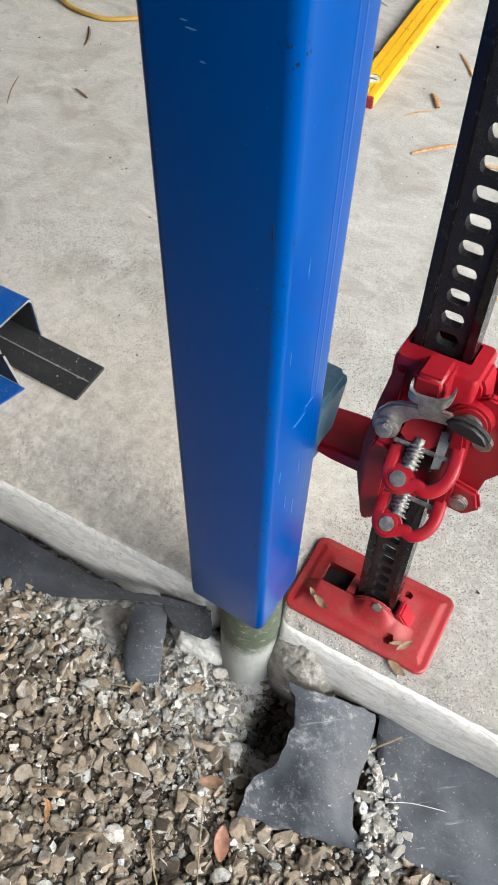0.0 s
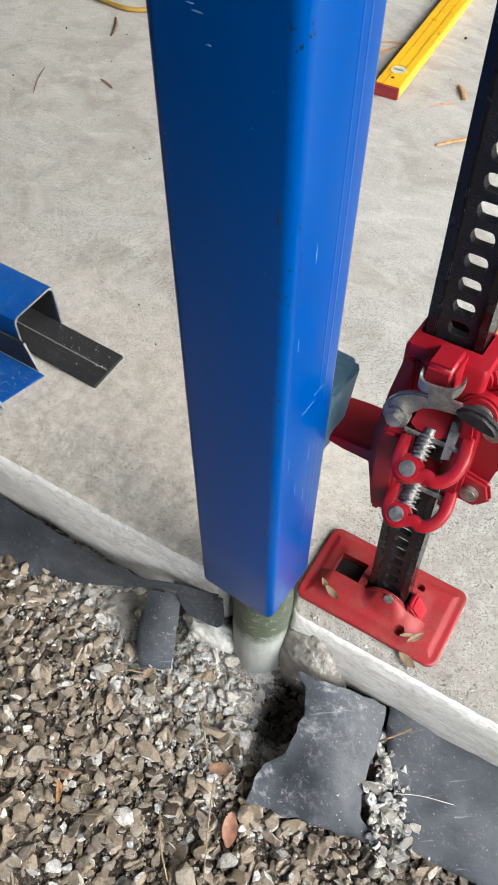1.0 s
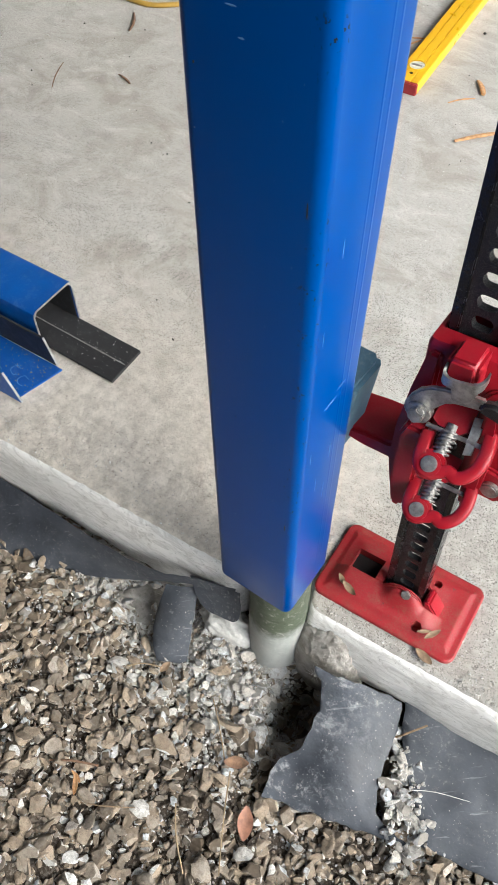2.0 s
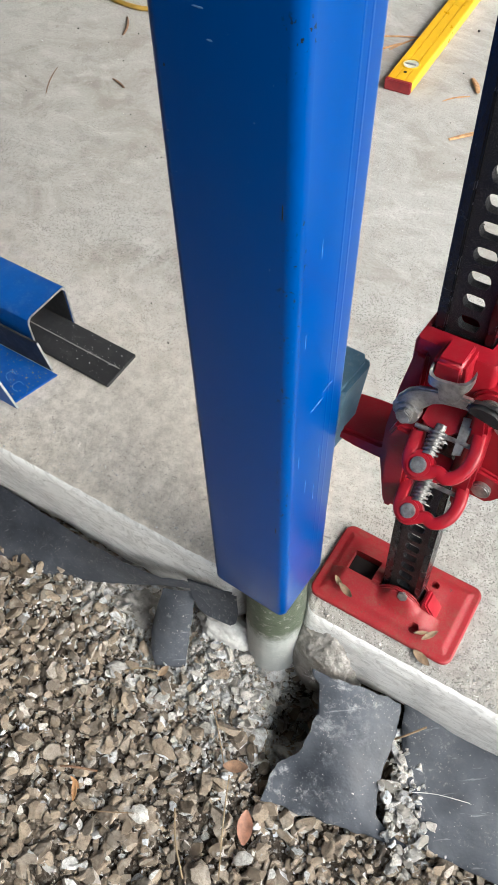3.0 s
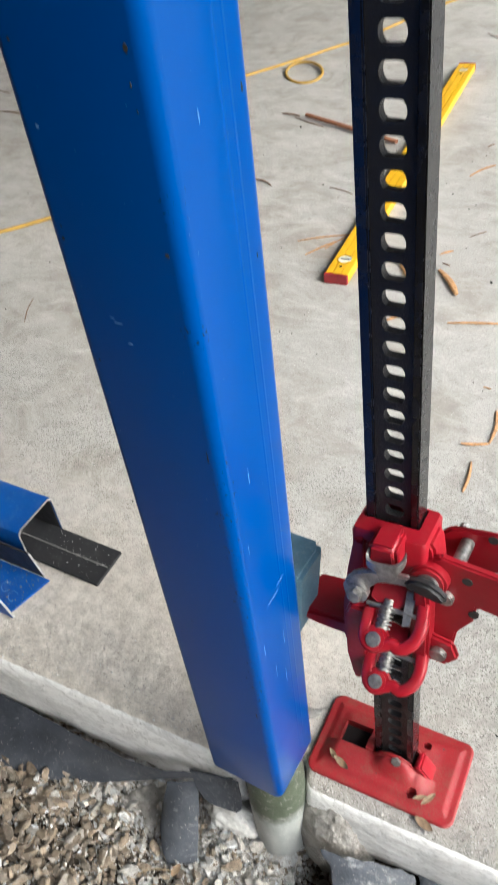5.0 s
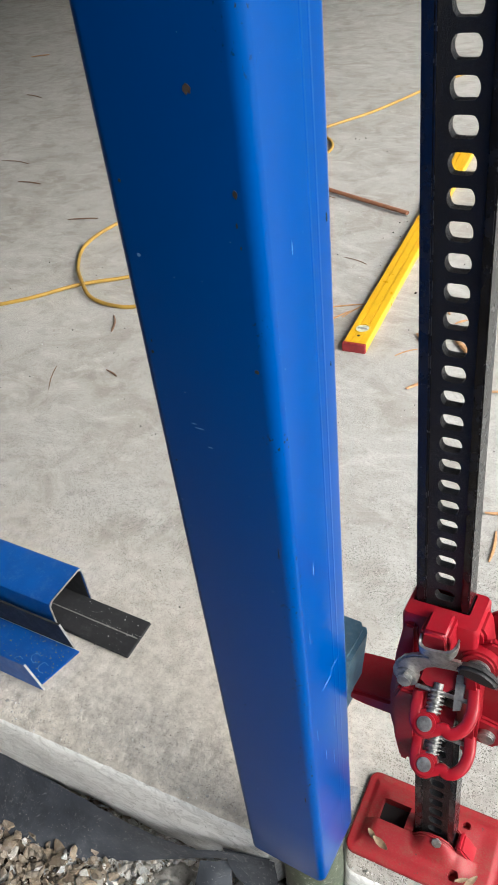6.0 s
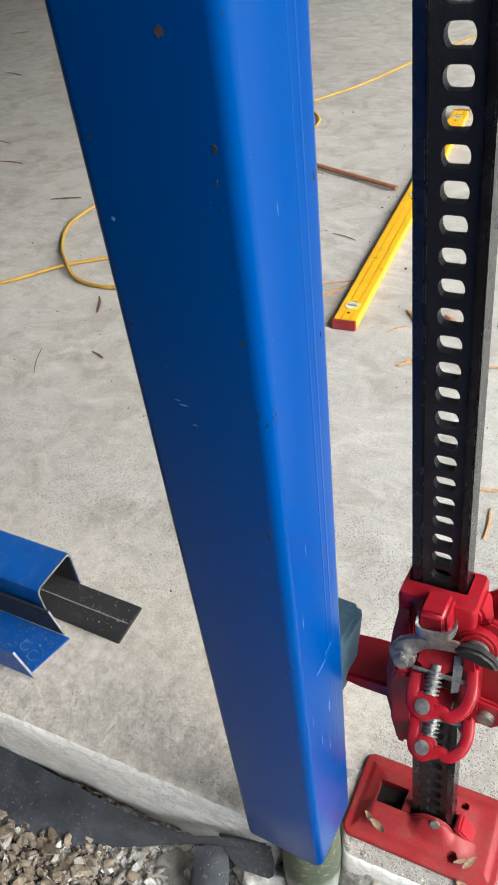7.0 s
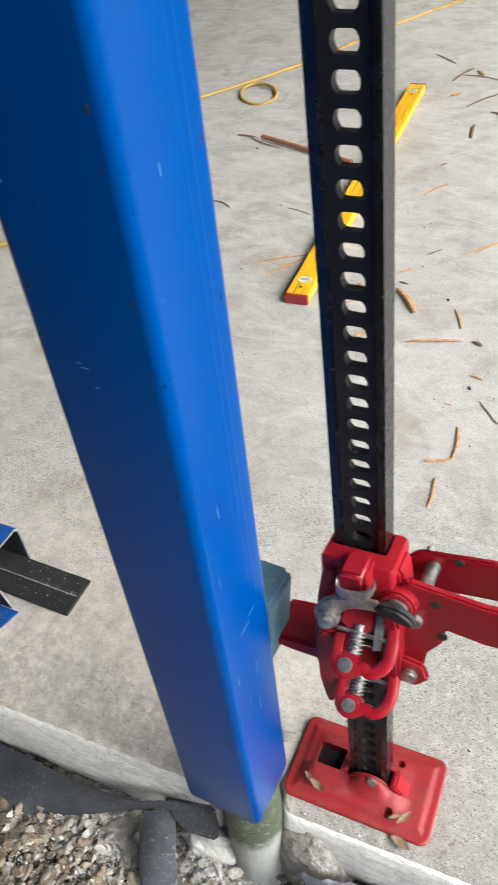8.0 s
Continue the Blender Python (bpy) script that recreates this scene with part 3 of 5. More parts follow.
def build_slab():
    xs = [-12, -6, -3, -1.6, -1.1] + [-0.9 + 0.008 * i for i in range(40)] + [-0.58 + 0.0032 * i for i in range(344)] + [0.524 + 0.008 * i for i in range(48)] + [1.1, 1.6, 3, 6, 12]
    profile = [(7.0, 0, 0), (3.0, 0, 0), (1.0, 0, 0), (0.45, 0, 0)] + [(0.30 - 0.0032 * k, 0, 0.0004 + 0.0007 * (k / 83) ** 2) for k in range(84)] + [(0.028, -0.0005, 0.0012), (0.014, -0.001, 0.002), (0.006, -0.003, 0.0022), (0.0, -0.010, 0.002)]
    face = [(0.020, -0.003, 0), (0.004, -0.005, 0.0006), (-0.001, -0.010, 0.001), (-0.004, -0.030, 0.002), (-0.006, -0.055, 0.0025), (-0.005, -0.08, 0.003), (-0.003, -0.11, 0.003), (0.002, -0.138, 0.004), (0.012, -0.155, 0.003), (0.20, -0.16, 0.0), (7.0, -0.16, 0)]

    def strip(rows, name, mat):
        verts, w = [], len(xs)
        for k, (off, z, rough) in enumerate(rows):
            for x in xs:
                e = edge_y(x, k < len(rows) and z > -0.02)
                if off > 0.02 and off < 0.31:
                    # torn and unfloated left of the post, merely sandy elsewhere
                    wild = min(1.0, max(0.12, 0.55 - x * 9)) * min(1.0, max(0.0, (0.24 - off) / 0.16)) if x < 0.05 else 0.12
                    d = rough * (0.25 + 1.1 * wild) * (fbm(x, e + off, 120, 1.0) + 0.5 * fbm(x, e + off, 60, 6.0))
                else:
                    d = rough * fbm(x * 1.0, k * 0.011 + z, 55 if z > -0.02 else 14, 1.0)
                drop = 0.0
                if z < -0.02:
                    drop = 0.002 * fbm(x, z, 6, 3.0) - (0.02 * max(0.0, min(1.0, (0.02 - x) / 0.15)) if z < -0.1 else 0)
                verts.append((x, e + off + 0.7 * d, z + d + drop))
        faces = [(j * w + i, j * w + i + 1, (j + 1) * w + i + 1, (j + 1) * w + i) for j in range(len(rows) - 1) for i in range(w - 1)]
        me = bpy.data.meshes.new(name)
        me.from_pydata(verts, [], [f[::-1] for f in faces])
        me.materials.append(mat)
        for p in me.polygons:
            p.use_smooth = True
        return new(name, me)
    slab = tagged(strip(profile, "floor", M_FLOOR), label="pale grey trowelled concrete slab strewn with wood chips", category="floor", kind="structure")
    band = strip(face, "slab_edge", M_EDGE)
    band.parent = slab
    tagged(band, label="smooth whitish formed edge of the slab")
    return slab


build_slab()


def build_unseen_shelter():
    """Plain unseen roof and walls, added so that daylight comes from one open side."""
    roof = link("ceiling", box(-9, 1.9, -2.6, 7.2, 3.0, 3.06), M_ROOF)
    tagged(roof, label="plain grey unseen roof added to shape the daylight", category="ceiling", kind="structure")
    back = link("unseen_wall_north", box(-9, 6, 7.0, 7.12, -0.3, 2.997), M_ROOF)
    tagged(back, label="plain grey unseen rear wall added to shape the daylight", category="wall", kind="structure")
    side = link("unseen_wall_west", box(-9.12, -9, -2.6, 7.2, -0.3, 2.997), M_ROOF)
    tagged(side, label="plain grey unseen side wall added to shape the daylight", category="wall", kind="structure")
    # unseen dark wall, added to keep light off the post's front face
    south = link("unseen_wall_south", box(-9, 1.9, -2.6, -2.48, -0.3, 2.997), M_UNSEEN_WALL)
    tagged(south, label="plain dark unseen wall added to dim light on the post's front", category="wall", kind="structure")


build_unseen_shelter()


# ---------------------------------------------------------------- the post and its footing
POST_Z = 0.090


def build_post():
    post = thing("steel_post", "blue painted square steel post raised above its footing", "post", at=(0.045, 0.045, POST_Z))
    outer, inner = rounded(-0.0060, 0.0915, 0.0004, 0.0880, 0.0095, 6), rounded(-0.0025, 0.088, 0.0039, 0.0845, 0.006, 6)
    b = bmesh.new()
    zs = [POST_Z, POST_Z + 0.0012] + [0.2 + 0.28 * k for k in range(11)]
    rings = []
    for z in zs:
        g = 0.0004 if z == POST_Z else 0.0
        rings.append([b.verts.new((x - g * (1 if x > 0.045 else -1) - 0.045, y - g * (1 if y > 0.045 else -1) - 0.045, z - POST_Z)) for x, y in outer])
    n = len(outer)
    for A, B in zip(rings, rings[1:]):
        for i in range(n):
            b.faces.new((A[i], A[(i + 1) % n], B[(i + 1) % n], B[i]))
    inn = [[b.verts.new((x - 0.045, y - 0.045, z - POST_Z)) for x, y in inner] for z in (zs[0], zs[-1])]
    for i in range(n):
        k = (i + 1) % n
        b.faces.new((inn[0][k], inn[0][i], inn[1][i], inn[1][k]))
        f = b.faces.new((rings[0][k], rings[0][i], inn[0][i], inn[0][k]))
        b.faces.new((rings[-1][i], rings[-1][k], inn[1][k], inn[1][i]))
    part("tube", b, M_POST, post, "glossy blue paint with scuffs along the corner", 50)

    # larger chips and rubs in the paint
    def chip(x, z, w, h, mat, label, side=False, seed=0.0):
        b = bmesh.new()
        n = 14
        ring = []
        for k in range(n):
            a = 2 * math.pi * k / n
            r = 1 + 0.55 * noise.noise(Vector((2 * math.cos(a) + seed, 2 * math.sin(a), seed)))
            u, v = w * r * math.cos(a), h * r * math.sin(a)
            ring.append((0.0917 - 0.045, x + u - 0.045, z + v - POST_Z) if side else (x + u - 0.045, 0.0002 - 0.045, z + v - POST_Z))
        vs = [b.verts.new(p) for p in ring]
        lo = [b.verts.new(Vector(p) + (Vector((-0.0004, 0, 0)) if side else Vector((0, 0.0004, 0)))) for p in ring]
        b.faces.new(vs)
        for k in range(n):
            b.faces.new((vs[k], vs[(k + 1) % n], lo[(k + 1) % n], lo[k]))
        part("paint_chip", b, mat, post, label)
    for k, (x, z, w, h, m) in enumerate(((0.059, 0.944, 0.0028, 0.0028, 2), (0.076, 0.896, 0.0016, 0.0026, 0), (0.007, 0.896, 0.0011, 0.0012, 0), (0.010, 0.854, 0.0014, 0.0014, 1),
                                         (0.077, 0.792, 0.0017, 0.0016, 0), (0.005, 0.789, 0.0013, 0.0014, 0), (0.006, 0.797, 0.0006, 0.0010, 0), (0.031, 0.736, 0.0040, 0.0005, 1), (0.027, 0.739, 0.0024, 0.0004, 1),
                                         (0.037, 0.722, 0.0022, 0.0006, 1), (0.006, 0.701, 0.0007, 0.0010, 0), (0.026, 0.412, 0.0008, 0.0008, 0), (0.077, 0.280, 0.0006, 0.0060, 2),
                                         (0.075, 0.880, 0.0006, 0.0018, 0), (0.076, 0.868, 0.0005, 0.0012, 0), (0.078, 0.640, 0.0005, 0.0060, 0), (0.078, 0.380, 0.0005, 0.0014, 0), (0.077, 0.364, 0.0005, 0.0012, 0),
                                         (0.074, 0.350, 0.0006, 0.0010, 0), (0.045, 0.115, 0.0008, 0.0007, 1), (0.060, 0.105, 0.0007, 0.0008, 1), (0.052, 0.130, 0.0005, 0.0005, 1), (0.022, 0.250, 0.0005, 0.0005, 1))):
        chip(x + (0.003 if x > 0.07 else 0), z * 1.021, 0.85 * w, 0.85 * h, (M_DARK, M_PALEBLUE, M_RUST)[m], ("dark bare chip", "pale scratch", "brown rust spot")[m], False, 3.0 * k)
    for k, (y, z, w, h, m) in enumerate(((0.030, 0.599, 0.0006, 0.0070, 1), (0.016, 0.531, 0.0004, 0.0060, 1), (0.032, 0.858, 0.0005, 0.0035, 1), (0.076, 0.857, 0.0008, 0.0030, 0), (0.074, 0.757, 0.0006, 0.0020, 0),
                                         (0.040, 0.437, 0.0090, 0.0005, 1), (0.055, 0.445, 0.0060, 0.0004, 1), (0.016, 0.385, 0.0006, 0.0080, 1), (0.030, 0.330, 0.0004, 0.0090, 1), (0.046, 0.300, 0.0004, 0.0120, 1), (0.050, 0.360, 0.0005, 0.0100, 1))):
        chip(y, z * 1.018, w, h, (M_DARK, M_PALEBLUE, M_RUST)[m], ("dark bare chip", "pale scratch", "brown rust spot")[m], True, 2.0 * k + 50)
    return post


build_post()


def build_footing_pipe():
    """A round pipe standing in the broken edge below the post."""
    pipe = thing("footing_pipe", "dull galvanised pipe with green stains set in concrete", "pipe", at=(0.05, 0.05, -0.19))
    def ring(z0, z1, r0, r1, mat, name, label, seed):
        b = bmesh.new()
        n, m = 36, 8
        rows = []
        for k in range(m + 1):
            z = z0 + (z1 - z0) * k / m
            r = r0 + (r1 - r0) * k / m
            rows.append([b.verts.new(((r + 0.0012 * fbm(math.cos(2 * math.pi * j / n), z * 6, 1.5, seed)) * math.cos(2 * math.pi * j / n),
                                      (r + 0.0012 * fbm(math.cos(2 * math.pi * j / n), z * 6, 1.5, seed)) * math.sin(2 * math.pi * j / n), z)) for j in range(n)])
        for A, B in zip(rows, rows[1:]):
            for j in range(n):
                b.faces.new((A[j], A[(j + 1) % n], B[(j + 1) % n], B[j]))
        b.faces.new(rows[-1])
        part(name, b, mat, pipe, label, 50)
    ring(-0.06, 0.31, 0.0398, 0.0385, M_PIPE, "pipe_wall", "green above and dusty grey below", 1)
    return pipe


build_footing_pipe()


def blob(cx, cy, cz, rx, ry, rz, rough, seed, sub=3):
    b = bmesh.new()
    bmesh.ops.create_icosphere(b, subdivisions=sub, radius=1)
    for v in b.verts:
        d = 1 + rough * (noise.noise(v.co * 2.2 + Vector((seed, 0, 0))) + 0.5 * noise.noise(v.co * 5 + Vector((0, seed, 0))) + 0.3 * noise.noise(v.co * 11 + Vector((0, seed, 4))) + 0.26 * noise.noise(v.co * 24 + Vector((seed, 0, 4))) + 0.16 * noise.noise(v.co * 50 + Vector((seed, 9, 4))))
        v.co = Vector((cx + rx * v.co.x * d, cy + ry * v.co.y * d, cz + rz * v.co.z * d))
    return b


def build_rubble():
    a = link("concrete_lump", blob(0.122, 0.074, -0.140, 0.060, 0.044, 0.125, 0.085, 2.0, 6), M_ROUGH, 180)
    tagged(a, label="rough dusty concrete lump against the footing pipe", category="concrete")
    c = link("cement_smear", blob(-0.018, 0.030, -0.165, 0.050, 0.026, 0.042, 0.16, 5.0, 5), M_CEMENT, 180)
    tagged(c, label="white crumbly cement smear beside the pipe", category="cement")
    d = link("concrete_shelf", blob(0.040, 0.150, -0.085, 0.075, 0.060, 0.080, 0.2, 8.0, 5), M_ROUGH, 180)
    tagged(d, label="broken rough concrete behind the footing pipe", category="concrete")
    e = link("concrete_crust", blob(-0.155, 0.000, -0.222, 0.070, 0.042, 0.036, 0.2, 11.0, 5), M_ROUGH, 180)
    tagged(e, label="pale crumbling concrete crust beside the sheet", category="concrete")


build_rubble()


# ---------------------------------------------------------------- damp-proof sheets
def build_sheets():
    s = sheet([(-0.95, 0.012, -0.135), (-0.42, 0.010, -0.124), (-0.24, 0.008, -0.108), (-0.14, 0.010, -0.082), (-0.075, 0.020, -0.048), (-0.005, 0.030, -0.012)],
              [(-0.95, -0.085, -0.205), (-0.42, -0.075, -0.200), (-0.27, -0.026, -0.188), (-0.18, 0.006, -0.158), (-0.10, 0.016, -0.085), (-0.005, 0.026, -0.022)],
              10, 60, 0.002, 0.004, 2.0, 0.004, ragged=0.002)
    tagged(link("damp_proof_sheet", s, M_SHEET, 60), label="dark grey plastic sheet tucked along the slab edge", category="plastic sheet", group="plastic sheets")
    s = sheet([(-0.120, 0.012, -0.110), (-0.118, -0.004, -0.125), (-0.112, -0.030, -0.150), (-0.100, -0.052, -0.172), (-0.084, -0.066, -0.188)],
              [(-0.078, 0.030, -0.100), (-0.066, 0.012, -0.118), (-0.058, -0.010, -0.145), (-0.050, -0.030, -0.170), (-0.044, -0.046, -0.188)],
              8, 18, 0.002, 0.003, 5.0, -0.012, ragged=0.0015)
    tagged(link("sheet_strip", s, M_SHEET, 60), label="narrow torn grey plastic strip hanging to the gravel", category="plastic sheet", group="plastic sheets")
    s = sheet([(-0.085, 0.030, -0.070), (-0.072, 0.022, -0.092), (-0.060, 0.018, -0.108), (-0.048, 0.016, -0.114)],
              [(-0.005, 0.038, -0.040), (0.002, 0.030, -0.062), (0.004, 0.022, -0.084), (-0.004, 0.018, -0.100)],
              10, 10, 0.002, 0.003, 8.0, 0.006, ragged=0.001)
    tagged(link("sheet_scrap", s, M_SHEET, 60), label="dark plastic scrap folded beneath the post", category="plastic sheet", group="plastic sheets")
    s = sheet([(0.131, 0.014, -0.050), (0.150, 0.004, -0.090), (0.160, -0.023, -0.120), (0.161, -0.065, -0.145), (0.144, -0.090, -0.156), (0.150, -0.131, -0.176)],
              [(0.241, 0.063, -0.118), (0.254, 0.039, -0.130), (0.262, -0.001, -0.148), (0.268, -0.037, -0.160), (0.290, -0.068, -0.172), (0.345, -0.074, -0.178)],
              30, 36, 0.0022, 0.005, 11.0, -0.008, ragged=0.004)
    tagged(link("sheet_flap", s, M_SHEET, 60), label="torn scuffed grey plastic flap lying on the gravel", category="plastic sheet", group="plastic sheets")
    s = sheet([(0.240, 0.078, -0.120), (0.278, 0.014, -0.158), (0.319, -0.026, -0.168), (0.345, -0.064, -0.180)],
              [(0.90, 0.118, -0.110), (0.90, 0.095, -0.140), (0.90, 0.070, -0.165), (0.90, 0.040, -0.185)],
              50, 24, 0.0022, 0.007, 14.0, 0.0, ragged=0.003)
    tagged(link("damp_proof_sheet", s, M_SHEET, 60), label="creased grey plastic sheet spilling from below the slab", category="plastic sheet", group="plastic sheets")


build_sheets()


# ---------------------------------------------------------------- high-lift jack
LEAN, TOWARDS = math.radians(-2.36), math.radians(-1.3)


def build_jack():
    jack = thing("farm_jack", "red and black high-lift farm jack standing on the slab", "jack", at=(0.1836, 0.142, 0.0))

    # everything below is drawn round the foot of the bar
    def P(name, bm, mat, label="", angle=35, under=None, tilt=True, shift=None):
        if shift:
            bmesh.ops.translate(bm, vec=Vector(shift), verts=bm.verts[:])
        if tilt:
            bmesh.ops.transform(bm, matrix=Matrix.Rotation(LEAN, 4, 'Y') @ Matrix.Rotation(TOWARDS, 4, 'X'), verts=bm.verts[:])
        return part(name, bm, mat, under or jack, label, angle)

    # toothed bar: web with slots between two rims
    W, D, PITCH = 0.048, 0.0165, 0.0220
    Z0, COUNT = 0.0106, 54
    web = bmesh.new()
    n = 24
    hw, hh = 0.0092, 0.0070
    cell_w, cell_h = W / 2 - 0.0075, PITCH / 2
    hole, rim = [], []
    for k in range(n):
        a = 2 * math.pi * k / n
        c, s = math.cos(a), math.sin(a)
        rr = min(hw, hh / abs(s) if abs(s) > 1e-6 else 9)
        hole.append((rr * c, rr * s))
        side = cell_w if c > 0 else 0.0187
        q = min(side / abs(c) if abs(c) > 1e-6 else 9, cell_h / abs(s) if abs(s) > 1e-6 else 9)
        rim.append((q * c, q * s))
    for sx in (-1, 1):
        for sz in (-1, 1):
            cx = cell_w if sx > 0 else -0.0187
            k = min(range(n), key=lambda k: (rim[k][0] - cx) ** 2 + (rim[k][1] - sz * cell_h) ** 2)
            rim[k] = (cx, sz * cell_h)
    for i in range(COUNT):
        cz = Z0 + PITCH * (i + 0.5)
        vs = {}
        for tag, pts, y in (("ho", hole, -D / 2 + 0.0032), ("ro", rim, -D / 2 + 0.0028), ("hb", hole, -D / 2 + 0.0108), ("rb", rim, -D / 2 + 0.0112)):
            vs[tag] = [web.verts.new((x, y, cz + z)) for x, z in pts]
        for k in range(n):
            m = (k + 1) % n
            web.faces.new((vs["ro"][k], vs["ro"][m], vs["ho"][m], vs["ho"][k]))
            web.faces.new((vs["rb"][m], vs["rb"][k], vs["hb"][k], vs["hb"][m]))
            web.faces.new((vs["ho"][k], vs["ho"][m], vs["hb"][m], vs["hb"][k]))
    bmesh.ops.remove_doubles(web, verts=web.verts[:], dist=0.00005)
    P("slotted_web", web, M_BAR, "black pitted web with oblong slots", shift=(-0.0018, 0, 0))
    top = Z0 + PITCH * COUNT
    for x0, x1 in ((-0.0276, -0.0184), (0.0148, 0.0222)):
        P("bar_rim", box(x0, x1, -D / 2, 0.0160, Z0 - 0.004, top, 0.0012), M_RIM, shift=(-0.0004, 0, 0))

    # foot: pressed plate whose front rises to a crest before the bar
    turn = Matrix.Translation((-0.0108, 0.0005, 0)) @ Matrix.Rotation(math.radians(2.8), 4, 'Z')

    def foot_bits(bm):
        bmesh.ops.transform(bm, matrix=turn, verts=bm.verts[:])
        return bm

    def ease(t):
        t = min(1.0, max(0.0, t))
        return t * t * (3 - 2 * t)
    LX, LY, CR = 0.0968, 0.0572, 0.013

    def plate_z(u, v):
        """Height of the pressed plate at a place on it."""
        inset = min(LX - abs(u), LY - abs(v))
        z = 0.0066 + 0.0030 * ease((inset - 0.008) / 0.010)
        across = ease((u + 0.086) / 0.022) * ease((0.066 - u) / 0.026)
        crest = -0.0105
        if v <= crest:
            rise = ease((v + 0.050) / 0.040)
            z += (0.0125 * rise + 0.0155 * ease((v + 0.034) / 0.020) * math.exp(-((u - 0.010) / 0.022) ** 4)) * across
        elif u < 0.074:
            z += 0.004 * ease((0.044 - v) / 0.02) * ease((u + 0.08) / 0.02) * ease((0.066 - u) / 0.03)
        if crest < v < 0.0215 and -0.068 < u < -0.031:
            z = 0.0012
        elif crest < v < 0.0215 and -0.031 <= u < -0.020:
            z += 0.012 * ease((0.0215 - v) / 0.02)
        if (u - 0.040) ** 2 + (v + 0.037) ** 2 < 0.0056 ** 2 or (u - 0.040) ** 2 + (v - 0.030) ** 2 < 0.0048 ** 2:
            z = 0.0012
        return z
    b = bmesh.new()
    NU, NV = 150, 96
    def rim(u, v):
        """Pull a place of the square grid into the rounded corners."""
        cu, cv = abs(u) - (LX - CR), abs(v) - (LY - CR)
        if cu > 0 and cv > 0:
            k = max(cu, cv) / math.hypot(cu, cv)
            u, v = math.copysign(LX - CR + cu * k, u), math.copysign(LY - CR + cv * k, v)
        return u, v
    rows = []
    for j in range(NV + 1):
        row = []
        for i in range(NU + 1):
            u, v = -LX + 2 * LX * i / NU, -LY + 2 * LY * j / NV
            z = plate_z(u, v)
            e = min(i, NU - i, j, NV - j)
            z -= 0.0014 if e == 0 else 0.0004 if e == 1 else 0
            row.append(b.verts.new((*rim(u, v), z)))
        rows.append(row)
    for A, B in zip(rows, rows[1:]):
        for i in range(NU):
            b.faces.new((A[i], A[i + 1], B[i + 1], B[i]))
    edge = rows[0][:-1] + [r[-1] for r in rows[:-1]] + rows[-1][:0:-1] + [r[0] for r in rows[:0:-1]]
    low = [b.verts.new((v.co.x, v.co.y, 0.0)) for v in edge]
    for k in range(len(edge)):
        m = (k + 1) % len(edge)
        b.faces.new((edge[k], low[k], low[m], edge[m]))
    foot = P("base_plate", foot_bits(b), M_DUSTY, "dusty red pressed steel base plate", 50, tilt=False)
    # near-black plate on the pocket's floor, painting the shade inside it
    P("pocket_shade_plate", foot_bits(box(-0.0672, -0.0318, -0.0098, 0.0210, 0.0014, 0.0024)), M_POCKET_SHADE, "black plate painting the shade in the pocket", 40, foot, False)
    P("front_lug", foot_bits(prism([(-0.026, 0.016), (-0.018, 0.026), (-0.010, 0.037), (0.002, 0.0425), (0.016, 0.0425), (0.028, 0.036), (0.036, 0.024), (0.046, 0.016)], -0.0145, -0.0100, 'y', 0.0018)), M_DUSTY, "", 40, foot, False)
    P("back_lug", foot_bits(prism([(-0.030, 0.009), (-0.012, 0.034), (0.030, 0.036), (0.046, 0.009)], 0.0095, 0.0140, 'y', 0.0015)), M_DUSTY, "", 40, foot, False)
    # three-cornered gusset beside the bar
    rib = prism([(0.0330, 0.008), (0.0355, 0.034), (0.0425, 0.035), (0.060, 0.008)], -0.0135, 0.0100, 'y', 0.0022)
    P("side_rib", foot_bits(rib), M_RED, "", 40, foot, False)
    bolt = rod((0.0125, -0.0140, 0.0345), (0.0125, -0.0190, 0.0372), 0.0068, n=6, r=0.0009)
    P("base_bolt", foot_bits(bolt), M_ZINC, "grey hexagon bolt head", 30, foot, False)

    def Q(name, bm, mat, label="", angle=35, under=None):
        return P(name, bm, mat, label, angle, under, True, (0.0071, 0.0012, 0.0150))

    # lifting runner, drawn round the bar's axis
    run = Q("lifting_runner", prism([(-0.032, 0.275), (-0.038, 0.330), (-0.041, 0.385), (-0.038, 0.440), (-0.0355, 0.445), (-0.0355, 0.275)], -0.028, 0.0110, 'y', 0.003), M_RED, "glossy red cast steel lifting runner", 40)
    Q("side_cheek", prism([(0.0128, 0.300), (0.0128, 0.440), (0.027, 0.440), (0.027, 0.300)], -0.024, 0.0110, 'y', 0.003), M_RED, "", 40, run)
    ring_b = bmesh.new()
    o, i = rounded(-0.0425, 0.0290, -0.0290, 0.0195, 0.005, 3), rounded(-0.0372, 0.0162, -0.0104, 0.0155, 0.001, 3)
    lv = [[ring_b.verts.new((x, y, z + 0.04 * (x if z > 0.43 else 0))) for x, y in loop] for loop, z in ((i, 0.405), (o, 0.405), (o, 0.452), (rounded(-0.0405, 0.0270, -0.0268, 0.0175, 0.004, 3), 0.4565), (i, 0.4565))]
    cnt = len(o)
    for A, B in zip(lv, lv[1:] + lv[:1]):
        for k in range(cnt):
            ring_b.faces.new((A[k], A[(k + 1) % cnt], B[(k + 1) % cnt], B[k]))
    Q("collar", ring_b, M_RED, "", 40, run)
    Q("front_boss", prism([(-0.0185, 0.432), (-0.0165, 0.466), (0.0090, 0.468), (0.0110, 0.434)], -0.051, -0.020, 'y', 0.004, seg=3), M_RED, "", 40, run)
